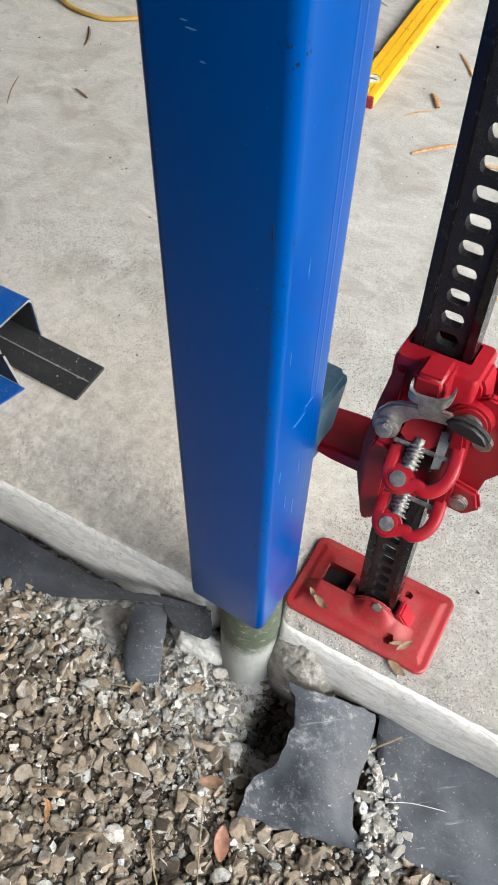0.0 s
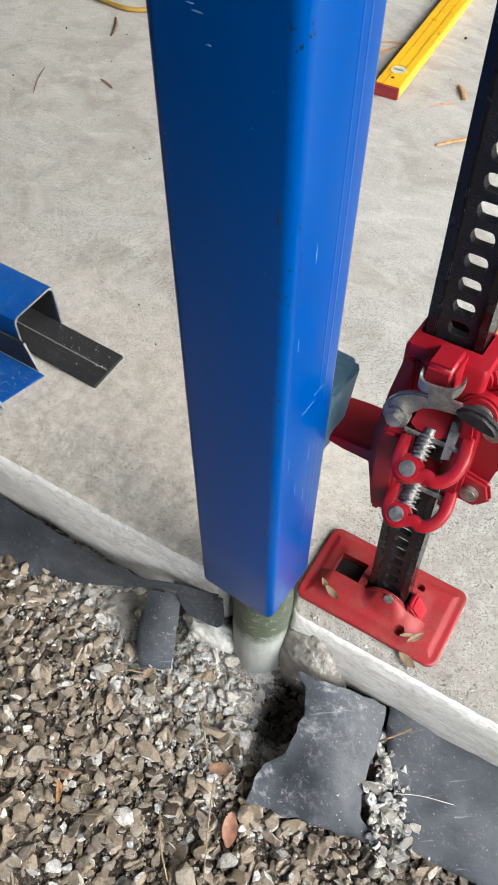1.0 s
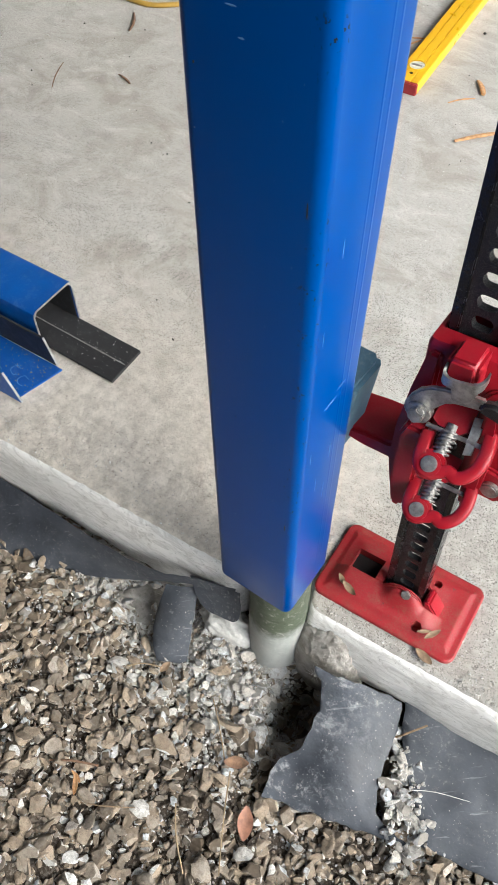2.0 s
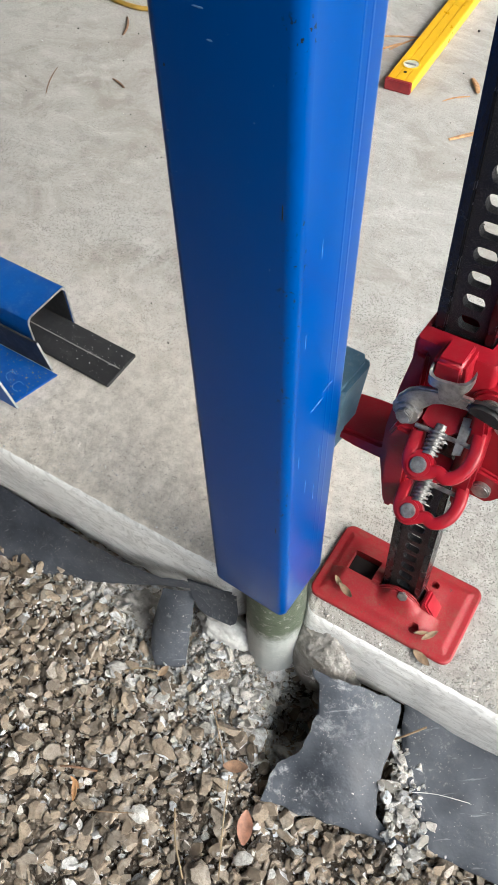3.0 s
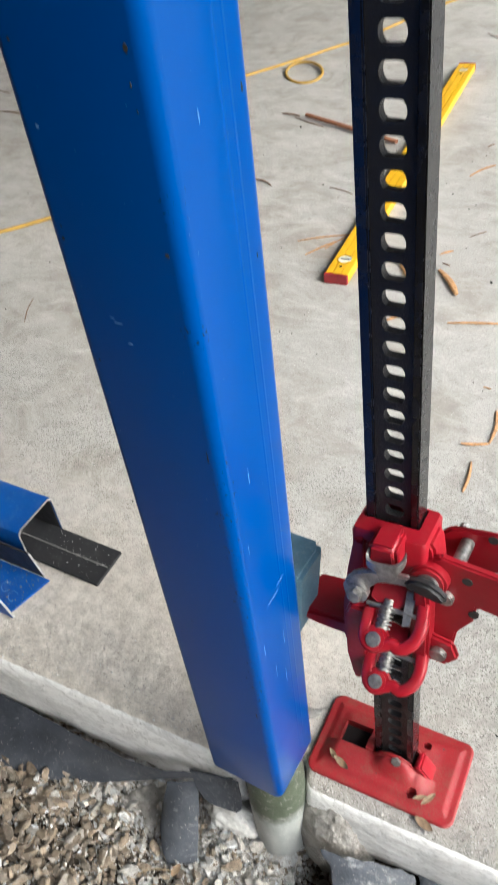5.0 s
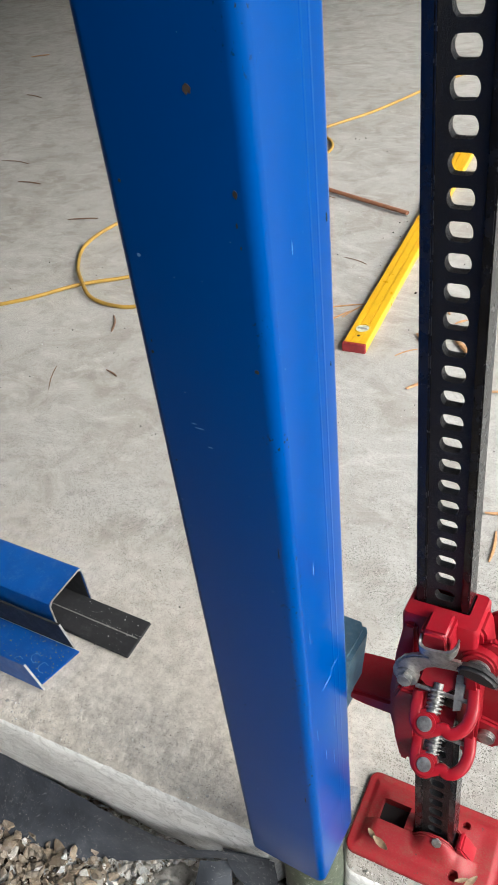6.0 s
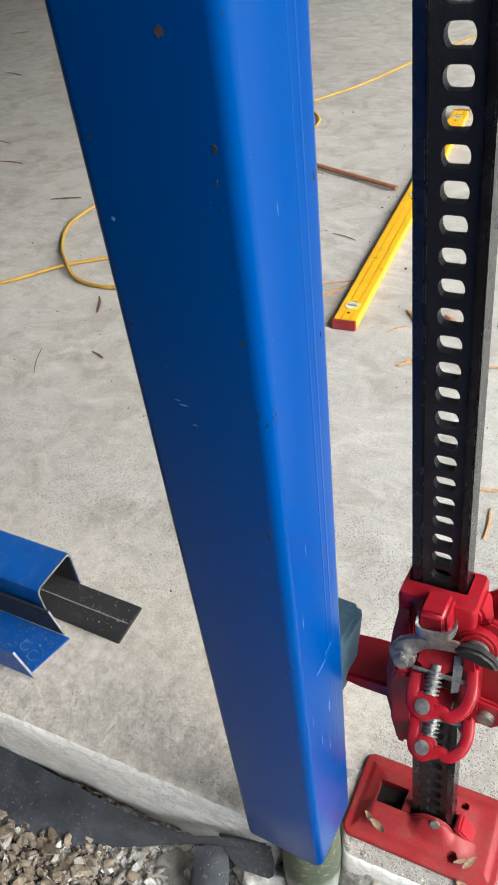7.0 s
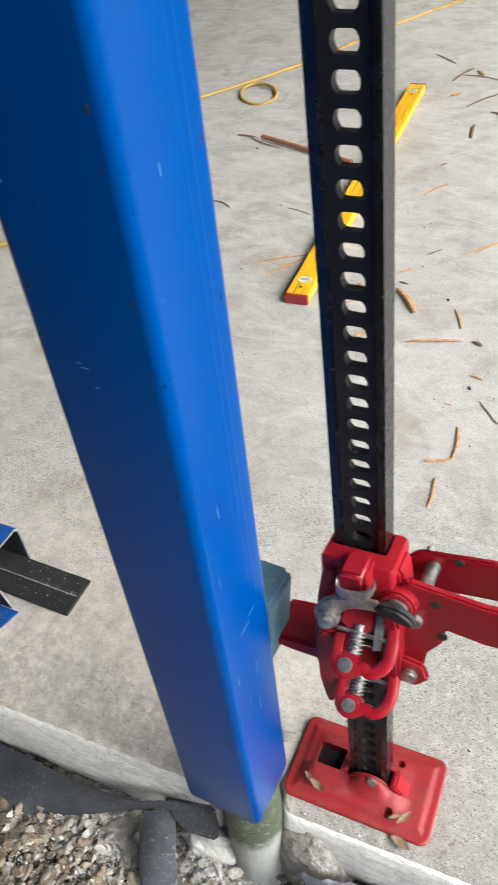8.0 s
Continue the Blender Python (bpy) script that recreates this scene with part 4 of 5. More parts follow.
    Q("top_boss", prism([(0.022, 0.405), (0.022, 0.4545), (0.030, 0.455), (0.0345, 0.446), (0.039, 0.410)], -0.020, 0.008, 'y', 0.003), M_RED, "", 40, run)
    # lifting nose under the block
    Q("lifting_nose", prism([(-0.113, 0.283), (-0.111, 0.296), (-0.085, 0.301), (-0.060, 0.303), (-0.046, 0.310), (-0.034, 0.330), (-0.034, 0.282), (-0.050, 0.280), (-0.085, 0.279)], -0.030, 0.026, 'y', 0.004), M_RED, "dark red lifting nose", 40, run)
    Q("lower_cheek", prism([(-0.040, 0.246), (-0.044, 0.300), (-0.024, 0.300), (-0.022, 0.240)], -0.036, 0.020, 'y', 0.003), M_RED, "", 40, run)

    Q("body_plate", prism([(-0.038, 0.446), (-0.047, 0.395), (-0.054, 0.335), (-0.055, 0.285), (-0.049, 0.248), (-0.040, 0.238), (-0.030, 0.244), (-0.027, 0.30), (-0.026, 0.446)], -0.034, -0.014, 'y', 0.003), M_RED, "", 40, run)
    # cheeks that carry the yokes
    P("left_cheek", prism([(-0.030, 0.262), (-0.036, 0.300), (-0.036, 0.370), (-0.030, 0.386), (-0.0125, 0.386), (-0.0125, 0.290), (-0.020, 0.262)], -0.052, -0.012, 'y', 0.003), M_RED, "", 40, run)
    P("right_cheek", prism([(0.030, 0.292), (0.0275, 0.330), (0.0290, 0.440), (0.0400, 0.440), (0.0450, 0.400), (0.0450, 0.330), (0.0420, 0.292)], -0.038, -0.010, 'y', 0.003), M_RED, "", 40, run)
    # reversing latch and its stirrup
    lever = [(-0.0365, 0.398), (-0.0372, 0.408), (-0.0335, 0.4190), (-0.0262, 0.4310), (-0.0170, 0.4385), (-0.0060, 0.4430), (0.0060, 0.4465), (0.0190, 0.4490), (0.0285, 0.4500), (0.0290, 0.4375), (0.0190, 0.4355), (0.0060, 0.4320), (-0.0030, 0.4265), (-0.0095, 0.4170), (-0.0140, 0.4050), (-0.0185, 0.3960), (-0.0270, 0.3915)]
    latch = P("reversing_latch", prism(lever, -0.0478, -0.0418, 'y', 0.0016), M_ZINC, "grey zinc latch lever", 35)
    P("latch_grip", prism([(0.024, 0.4385), (0.026, 0.4490), (0.036, 0.4525), (0.048, 0.4520), (0.058, 0.4460), (0.0640, 0.4380), (0.0610, 0.4330), (0.050, 0.4330), (0.036, 0.4360)], -0.0510, -0.0410, 'y', 0.0045, seg=3), M_GRIP, "worn dark grip", 60, latch)
    P("latch_bolt", rod((-0.0225, -0.0478, 0.4055), (-0.0225, -0.0570, 0.4075), 0.0076, n=6, r=0.001), M_ZINC, "hexagon bolt head", 30, latch)
    P("washer", rod((-0.0225, -0.0410, 0.4050), (-0.0225, -0.0505, 0.4058), 0.0112, n=24, r=0.0006), M_ZINC, "", 30, latch)
    P("pivot_disc", rod((0.040, -0.0180, 0.4310), (0.040, -0.0340, 0.4335), 0.0180, n=30, r=0.0025), M_RED, "round red pivot disc", 35, latch)
    P("pivot_cap", rod((0.041, -0.0330, 0.4335), (0.041, -0.0362, 0.4340), 0.0110, n=24, r=0.0006), M_ZINC, "steel pivot cap", 35, latch)
    st = [(-0.0098, -0.036, 0.4700), (-0.0096, -0.050, 0.4672), (-0.0070, -0.0565, 0.4650), (0.0010, -0.0588, 0.4650), (0.0120, -0.0588, 0.4672), (0.0215, -0.0575, 0.4695), (0.0250, -0.0520, 0.4712), (0.0254, -0.0440, 0.4725)]
    b = bmesh.new()
    pts = spline(st, 6)
    rows = [[b.verts.new(p + Vector(o)) for o in ((0, 0, -0.0048), (0, 0, 0.0048), (0.0018 if p.x < -0.004 else -0.0018 if p.x > 0.018 else 0, 0.0025, 0.0048), (0.0018 if p.x < -0.004 else -0.0018 if p.x > 0.018 else 0, 0.0025, -0.0048))] for p in pts]
    for A, B in zip(rows, rows[1:]):
        for j in range(4):
            b.faces.new((A[j], A[(j + 1) % 4], B[(j + 1) % 4], B[j]))
    b.faces.new(rows[0]); b.faces.new(rows[-1][::-1])
    P("stirrup", b, M_ZINC, "bent grey steel stirrup", 40, latch)
    P("stirrup_tab", prism([(0.004, 0.446), (0.000, 0.464), (0.024, 0.468), (0.017, 0.448)], -0.0572, -0.0535, 'y', 0.001), M_ZINC, "", 35, latch)
    # a flat link hanging from the latch to the lower pin
    b = bmesh.new()
    ends = [(0.0205, -0.0300, 0.4085), (0.0300, -0.0285, 0.4097), (0.0318, -0.0545, 0.3905), (0.0255, -0.0565, 0.3890)]
    up = [b.verts.new(p) for p in ends]
    dn = [b.verts.new(Vector(p) + Vector((0, 0.0030, -0.0040))) for p in ends]
    b.faces.new(up); b.faces.new(dn[::-1])
    for k in range(4):
        b.faces.new((up[k], dn[k], dn[(k + 1) % 4], up[(k + 1) % 4]))
    P("link_bar", bevel(b, 0.0008), M_ZINC, "steel link bar", 35, latch)

    # climbing pins, each with a looped yoke, spring and cross pin; the loop faces up and forwards
    FACE, ALONG = Vector((0, -0.6, 0.8)), Vector((0, 0.8, 0.6))
    for at, name in ((Vector((0.0055, -0.0718, 0.3771)), "upper_yoke"), (Vector((0.0043, -0.0677, 0.2991)), "lower_yoke")):
        def on(x, a, n=0.0):
            return at + Vector((x, 0, 0)) + ALONG * a + FACE * n
        loop = [on(-0.0155, 0.026, -0.010), on(-0.0130, 0.0120, -0.003), on(-0.0105, 0.0020), on(-0.0060, -0.0050), on(0.0020, -0.0064), on(0.0100, -0.0020), on(0.0165, 0.0012), on(0.0240, -0.0006),
                on(0.0310, 0.0040), on(0.0362, 0.0130), on(0.0375, 0.0260), on(0.0340, 0.0420, -0.004), on(0.0300, 0.060, -0.010)]
        pts = spline(loop, 6)
        b = bmesh.new()
        rows = []
        for i, p in enumerate(pts):
            d = (pts[min(i + 1, len(pts) - 1)] - pts[max(i - 1, 0)]).normalized()
            side = d.cross(FACE).normalized()
            wide = 0.0060
            rows.append([b.verts.new(p + side * wide * math.copysign(abs(math.cos(q)) ** 0.55, math.cos(q)) + FACE * 0.0066 * math.copysign(abs(math.sin(q)) ** 0.4, math.sin(q))) for q in (2 * math.pi * k / 12 for k in range(12))])
        for A, B in zip(rows, rows[1:]):
            for j in range(12):
                b.faces.new((A[j], A[(j + 1) % 12], B[(j + 1) % 12], B[j]))
        b.faces.new(rows[0][::-1]); b.faces.new(rows[-1])
        yoke = P(name, b, M_RED, "red forged yoke round a climbing pin", 60)
        P("pin_boss", rod(on(0, 0, -0.010), on(0, 0, 0.0072), 0.0132, n=30, r=0.003), M_RED, "", 40, yoke)
        P("pin_head", rod(on(0, 0, 0.004), on(0, 0, 0.0090), 0.0072, n=24, r=0.0009), M_ZINC, "round steel pin head", 35, yoke)
        # coil spring running back from the boss to the bar
        a0, a1 = on(0.0030, 0.0100, -0.001), on(0.0015, 0.0330, -0.004)
        turns = 6
        d = (a1 - a0).normalized()
        e1 = d.cross(Vector((1, 0, 0))).normalized()
        e2 = d.cross(e1)
        coil = [a0.lerp(a1, t / (turns * 12)) + 0.0068 * (math.cos(t * math.pi / 6) * e1 + math.sin(t * math.pi / 6) * e2) for t in range(turns * 12 + 1)]
        P("spring", tube(coil, 0.0012, 6), M_SPRING, "bright coil spring", 60, yoke)
        P("climbing_pin", rod(a0 - d * 0.004, a1 + d * 0.006, 0.0050, n=16), M_SPRING, "steel climbing pin", 35, yoke)
        b = bmesh.new()
        outline = [(-0.017, 0.037), (-0.010, 0.0335), (0.010, 0.0335), (0.016, 0.039), (0.015, 0.060), (-0.016, 0.060)]
        up = [b.verts.new(on(x, q, -0.003)) for x, q in outline]
        dn = [b.verts.new(on(x, q, -0.014)) for x, q in outline]
        b.faces.new(up); b.faces.new(dn[::-1])
        for k in range(6):
            b.faces.new((up[k], dn[k], dn[(k + 1) % 6], up[(k + 1) % 6]))
        P("pin_guide", bevel(b, 0.0025), M_RED, "", 40, yoke)
        P("cross_pin", rod(on(-0.020, 0.030, -0.006), on(0.0350, 0.0320, 0.000), 0.0023, n=10, r=0.0005), M_ZINC, "thin steel cross pin", 35, yoke)

    def Q(name, bm, mat, label="", angle=35, under=None):
        return P(name, bm, mat, label, angle, under, True, (0.0070, 0.0012, 0.046))

    # handle socket to the side: two plates with pivots
    front = [(0.024, 0.398), (0.040, 0.412), (0.062, 0.410), (0.110, 0.406), (0.30, 0.422), (0.30, 0.374), (0.112, 0.354), (0.076, 0.358), (0.074, 0.336), (0.060, 0.312), (0.057, 0.288), (0.046, 0.272), (0.026, 0.270), (0.022, 0.300), (0.034, 0.335)]
    sock = Q("handle_socket", prism(front, -0.022, -0.014, 'y', 0.002), M_RED, "red handle socket plates", 40)
    back = [(0.018, 0.384), (0.036, 0.404), (0.106, 0.416), (0.30, 0.434), (0.30, 0.384), (0.106, 0.364), (0.056, 0.356), (0.030, 0.326)]
    Q("rear_plate", prism(back, 0.022, 0.029, 'y', 0.002), M_RED, "", 40, sock)
    Q("lower_plate", prism([(0.024, 0.262), (0.030, 0.305), (0.060, 0.300), (0.066, 0.280), (0.054, 0.262)], -0.030, -0.0225, 'y', 0.003), M_RED, "", 40, sock)
    for x, z, y in ((0.047, 0.362, -0.022), (0.046, 0.282, -0.030)):
        Q("pivot_pin", rod((x, y + 0.002, z), (x, y - 0.0055, z), 0.0088, n=28, r=0.0012), M_ZINC, "round steel pivot head", 35, sock)
    Q("spacer", rod((0.052, -0.016, 0.392), (0.052, 0.024, 0.392), 0.0066, n=18), M_SPRING, "steel spacer tube", 35, sock)
    Q("spacer", rod((0.046, 0.028, 0.400), (0.046, 0.034, 0.401), 0.0058, n=6, r=0.001), M_SPRING, "steel nut", 35, sock)
    # solid dark discs on the plates paint the shade of their holes
    for x, z in ((0.066, 0.392), (0.074, 0.348)):
        Q("hole_disc", rod((x, -0.0205, z), (x, -0.0226, z), 0.0048, n=18), M_DARK, "dark disc painting a round hole's shade", 35, sock)
    Q("hole_disc", rod((0.075, 0.0205, 0.406), (0.075, 0.0212, 0.406), 0.0048, n=18), M_DARK, "dark disc painting a round hole's shade", 35, sock)
    return jack


build_jack()


def build_block():
    """Packing block fixed to the post's side, over the jack's nose."""
    blk = thing("packing_block", "blue stained packing block against the post above the jack", "block", at=(0.075, 0.135, 0.31))
    b = bmesh.new()
    poly = [(-0.075, -0.040), (0.002, -0.040), (0.010, -0.034), (0.012, 0.010), (0.006, 0.020), (-0.075, 0.020)]
    b = prism([(x, y) for x, y in poly], -0.030, 0.082, 'z', 0.005)
    for v in b.verts:
        v.co.x -= 0.09 * (0.082 - v.co.z) * (1 if v.co.x > 0 else 0)
    part("block", b, M_WOOD, blk, "", 40)
    b = prism([(-0.013, 0.0), (-0.004, 0.0), (0.002, 0.045), (-0.006, 0.06), (-0.014, 0.03)], -0.047, -0.0425, 'y', 0.001)
    part("torn_edge", b, M_TORN, blk, "weathered torn grey edge", 40)
    return blk


build_block()


# ---------------------------------------------------------------- steel offcuts on the slab
def build_offcuts():
    turn = math.radians(2.0)
    t = thing("blue_channel", "blue painted steel channel lying open side down", "steel channel", "steel offcuts", at=(-0.492, 0.226, 0.0))
    t.rotation_euler, t.scale = (0, 0, turn), (1, 1, 1.12)
    o, i = 0.0445, 0.0415
    prof = [(-o, 0.004), (-o, 0.066), (-o + 0.002, 0.072), (-o + 0.008, 0.0755), (o - 0.008, 0.0755), (o - 0.002, 0.072), (o, 0.066), (o, 0.0015), (i, 0.0015), (i, 0.066), (i - 0.006, 0.0725), (-i + 0.006, 0.0725), (-i, 0.066), (-i, 0.004)]
    part("channel", prism(prof, -1.0, 0.0, 'x', 0.0), M_BLUE, t, "", 40)
    part("lining", prism([(-0.0405, 0.004), (-0.0405, 0.0655), (-0.035, 0.0718), (0.035, 0.0718), (0.0405, 0.0655), (0.0405, 0.002), (0.0397, 0.002), (0.0397, 0.0655), (0.0345, 0.071), (-0.0345, 0.071), (-0.0397, 0.0655), (-0.0397, 0.004)], -1.0, -0.0015, 'x'), M_MILL, t, "black unpainted inside", 40)
    part("cut_end", prism([(p[0], p[1]) for p in prof], 0.0004, 0.0012, 'x'), M_CUT, t, "bright saw-cut end", 40)

    t = thing("steel_tongue", "black mill-scale steel strip with a pale seam", "steel strip", "steel offcuts", at=(-0.360, 0.230, 0.0))
    t.rotation_euler = (0, 0, math.radians(1.0))
    part("strip", prism([(-0.9, -0.036), (0.003, -0.036), (0.000, 0.037), (-0.9, 0.037)], 0.0008, 0.0075, 'z', 0.0008), M_MILL, t, "", 40)
    part("seam", box(-0.9, -0.0015, -0.0012, 0.0010, 0.0074, 0.0083, 0.0003), M_TORN, t, "pale weld seam", 40)

    t = thing("blue_tray_section", "blue steel offcut lying open side up beside the channel", "steel channel", "steel offcuts", at=(-0.446, 0.134, 0.0))
    t.rotation_euler = (0, 0, turn)
    part("web", prism([(-1.0, -0.045), (-0.010, -0.045), (0.010, 0.034), (-1.0, 0.034)], 0.002, 0.0055, 'z', 0.0006), M_BLUE, t, "scratched blue inner face", 40)
    part("rear_flange", prism([(-1.0, 0.0056), (-0.002, 0.0056), (-0.017, 0.060), (-1.0, 0.060)], 0.0345, 0.0380, 'y', 0.0006), M_MILL, t, "black unpainted flange", 40)
    part("front_flange", prism([(-1.0, 0.002), (0.000, 0.002), (-0.022, 0.058), (-1.0, 0.058)], -0.049, -0.0455, 'y', 0.0006), M_BLUE, t, "", 40)
    part("cut_end", prism([(0.0003, 0.002), (0.0011, 0.002), (-0.0209, 0.058), (-0.0217, 0.058)], -0.049, -0.0455, 'y'), M_CUT, t, "bright saw-cut end", 40)
    part("cut_end", prism([(-0.0019, 0.0056), (-0.0011, 0.0056), (-0.0161, 0.060), (-0.0169, 0.060)], 0.0345, 0.0380, 'y'), M_CUT, t, "bright saw-cut end", 40)


build_offcuts()


# ---------------------------------------------------------------- spirit level
def build_level():
    a, c = Vector((-0.374, 1.151, 0)), Vector((-0.521, 2.575, 0))
    length = (c - a).length
    lev = thing("spirit_level", "yellow box spirit level with red end caps lying flat", "spirit level", at=a)
    lev.rotation_euler = (0, 0, math.atan2(c.y - a.y, c.x - a.x))
    w, h = 0.0285, 0.024
    prof = [(-w, 0.001), (w, 0.001), (w, h - 0.002), (w - 0.002, h), (0.012, h), (0.0113, h - 0.0030), (0.0095, h - 0.0030), (0.0088, h), (-0.0088, h), (-0.0095, h - 0.0030), (-0.0113, h - 0.0030), (-0.012, h), (-w + 0.002, h), (-w, h - 0.002)]
    part("body", prism(prof, 0.010, length - 0.010, 'x'), M_YELLOW, lev, "", 25)
    part("end_cap", box(0, 0.0098, -w - 0.0006, w + 0.0006, 0.0005, h + 0.0006, 0.0015), M_ENDCAP, lev, "red plastic end cap", 35)
    part("end_cap", box(length - 0.0098, length, -w - 0.0006, w + 0.0006, 0.0005, h + 0.0006, 0.0015), M_ENDCAP, lev, "red plastic end cap", 35)
    for x in (0.075, length - 0.075, length / 2):
        b = bmesh.new()
        n = 28
        out = [(x + 0.0215 * math.cos(2 * math.pi * k / n), 0.0205 * math.sin(2 * math.pi * k / n)) for k in range(n)]
        inn = [(x + 0.0185 * math.cos(2 * math.pi * k / n), 0.0170 * math.sin(2 * math.pi * k / n)) for k in range(n)]
        A = [b.verts.new((p[0], p[1], h + 0.0003)) for p in out]
        B = [b.verts.new((p[0], p[1], h + 0.0018)) for p in inn]
        C = [b.verts.new((p[0], p[1], h + 0.0002)) for p in inn]
        for k in range(n):
            m = (k + 1) % n
            b.faces.new((A[k], A[m], B[m], B[k]))
            b.faces.new((B[k], B[m], C[m], C[k]))
        vf = part("vial_frame", b, M_YELLOW, lev, "raised yellow vial rim", 30)
        part("vial_window", rod((x, 0, h + 0.0002), (x, 0, h + 0.0007), 0.0166, n=24), M_VIAL, vf, "pale vial window", 30)
        part("vial", rod((x, -0.011, h + 0.0004), (x, 0.011, h + 0.0004), 0.0030, n=12), M_CUT, vf, "pale clear vial", 30)
        # a dark disc paints the shade of the screw hole
        part("screw_hole_disc", rod((x - 0.034, 0.0, h + 0.0002), (x - 0.034, 0.0, h + 0.0006), 0.004, n=14), M_DARK, lev, "dark disc painting a small hole's shade", 30)
    return lev


build_level()


# ---------------------------------------------------------------- cable, dowel, litter on the slab
def build_cable():
    c = [(-2.2, 0.55, 0.006), (-1.75, 0.78, 0.006), (-1.41, 1.026, 0.006), (-1.265, 1.185, 0.009), (-1.147, 1.284, 0.006), (-1.02, 1.42, 0.006), (-0.98, 1.70, 0.006), (-1.15, 1.90, 0.006), (-1.36, 1.76, 0.006),
         (-1.425, 1.55, 0.006), (-1.42, 1.406, 0.006), (-1.351, 1.287, 0.006), (-1.265, 1.200, 0.016), (-1.187, 1.141, 0.008), (-1.10, 1.125, 0.006), (-1.022, 1.147, 0.006), (-0.95, 1.25, 0.006), (-0.95, 1.5, 0.006), (-1.10, 1.9, 0.006), (-1.35, 2.15, 0.006),
         (-1.30, 2.30, 0.006), (-1.193, 2.486, 0.006), (-1.10, 2.66, 0.006), (-1.0, 2.86, 0.006), (-0.85, 3.296, 0.006), (-0.632, 3.74, 0.006), (-0.30, 4.2, 0.006), (0.4, 4.6, 0.006)]
    tagged(link("power_cable", tube(spline(c, 8), 0.0058, 8), M_CABLE, 60), label="yellow power cable curling across the slab", category="cable")
    ring = [(-1.083 + 0.074 * math.cos(t) - 0.03 * math.sin(t), 2.408 + 0.092 * math.sin(t), 0.006 + 0.004 * math.sin(t)) for t in (2 * math.pi * k / 36 for k in range(36))]
    tagged(link("cable_loop", tube(ring, 0.0058, 8, True), M_CABLE, 60), label="small closed loop of yellow cable on the slab", category="cable")


build_cable()


def build_dowel():
    b = tube(spline([(-0.888, 2.036, 0.011), (-0.70, 1.975, 0.0105), (-0.525, 1.918, 0.011)], 6), 0.0078, 8, flat=0.8)
    tagged(link("wooden_dowel", b, M_STICK, 50), label="thin reddish brown stick lying on the slab", category="stick")


build_dowel()


def splinter(p, q, width, mat, name, label, bend=0.0):
    p, q = Vector(p), Vector(q)
    d = q - p
    side = Vector((-d.y, d.x, 0)).normalized()
    r = width * 0.5
    pts = [p + d * t + side * bend * math.sin(math.pi * t) + Vector((0, 0, r * 0.55 + 0.0008 + 0.15 * abs(bend) * math.sin(math.pi * t))) for t in (0, 0.2, 0.45, 0.7, 0.9, 1)]
    b = tube(pts, lambda t: r * (0.35 + 0.65 * math.sin(math.pi * (0.12 + 0.76 * t))), 6, flat=0.5)
    return tagged(link(name, b, mat, 30), label=label, category="wood chip", group="litter on the slab")


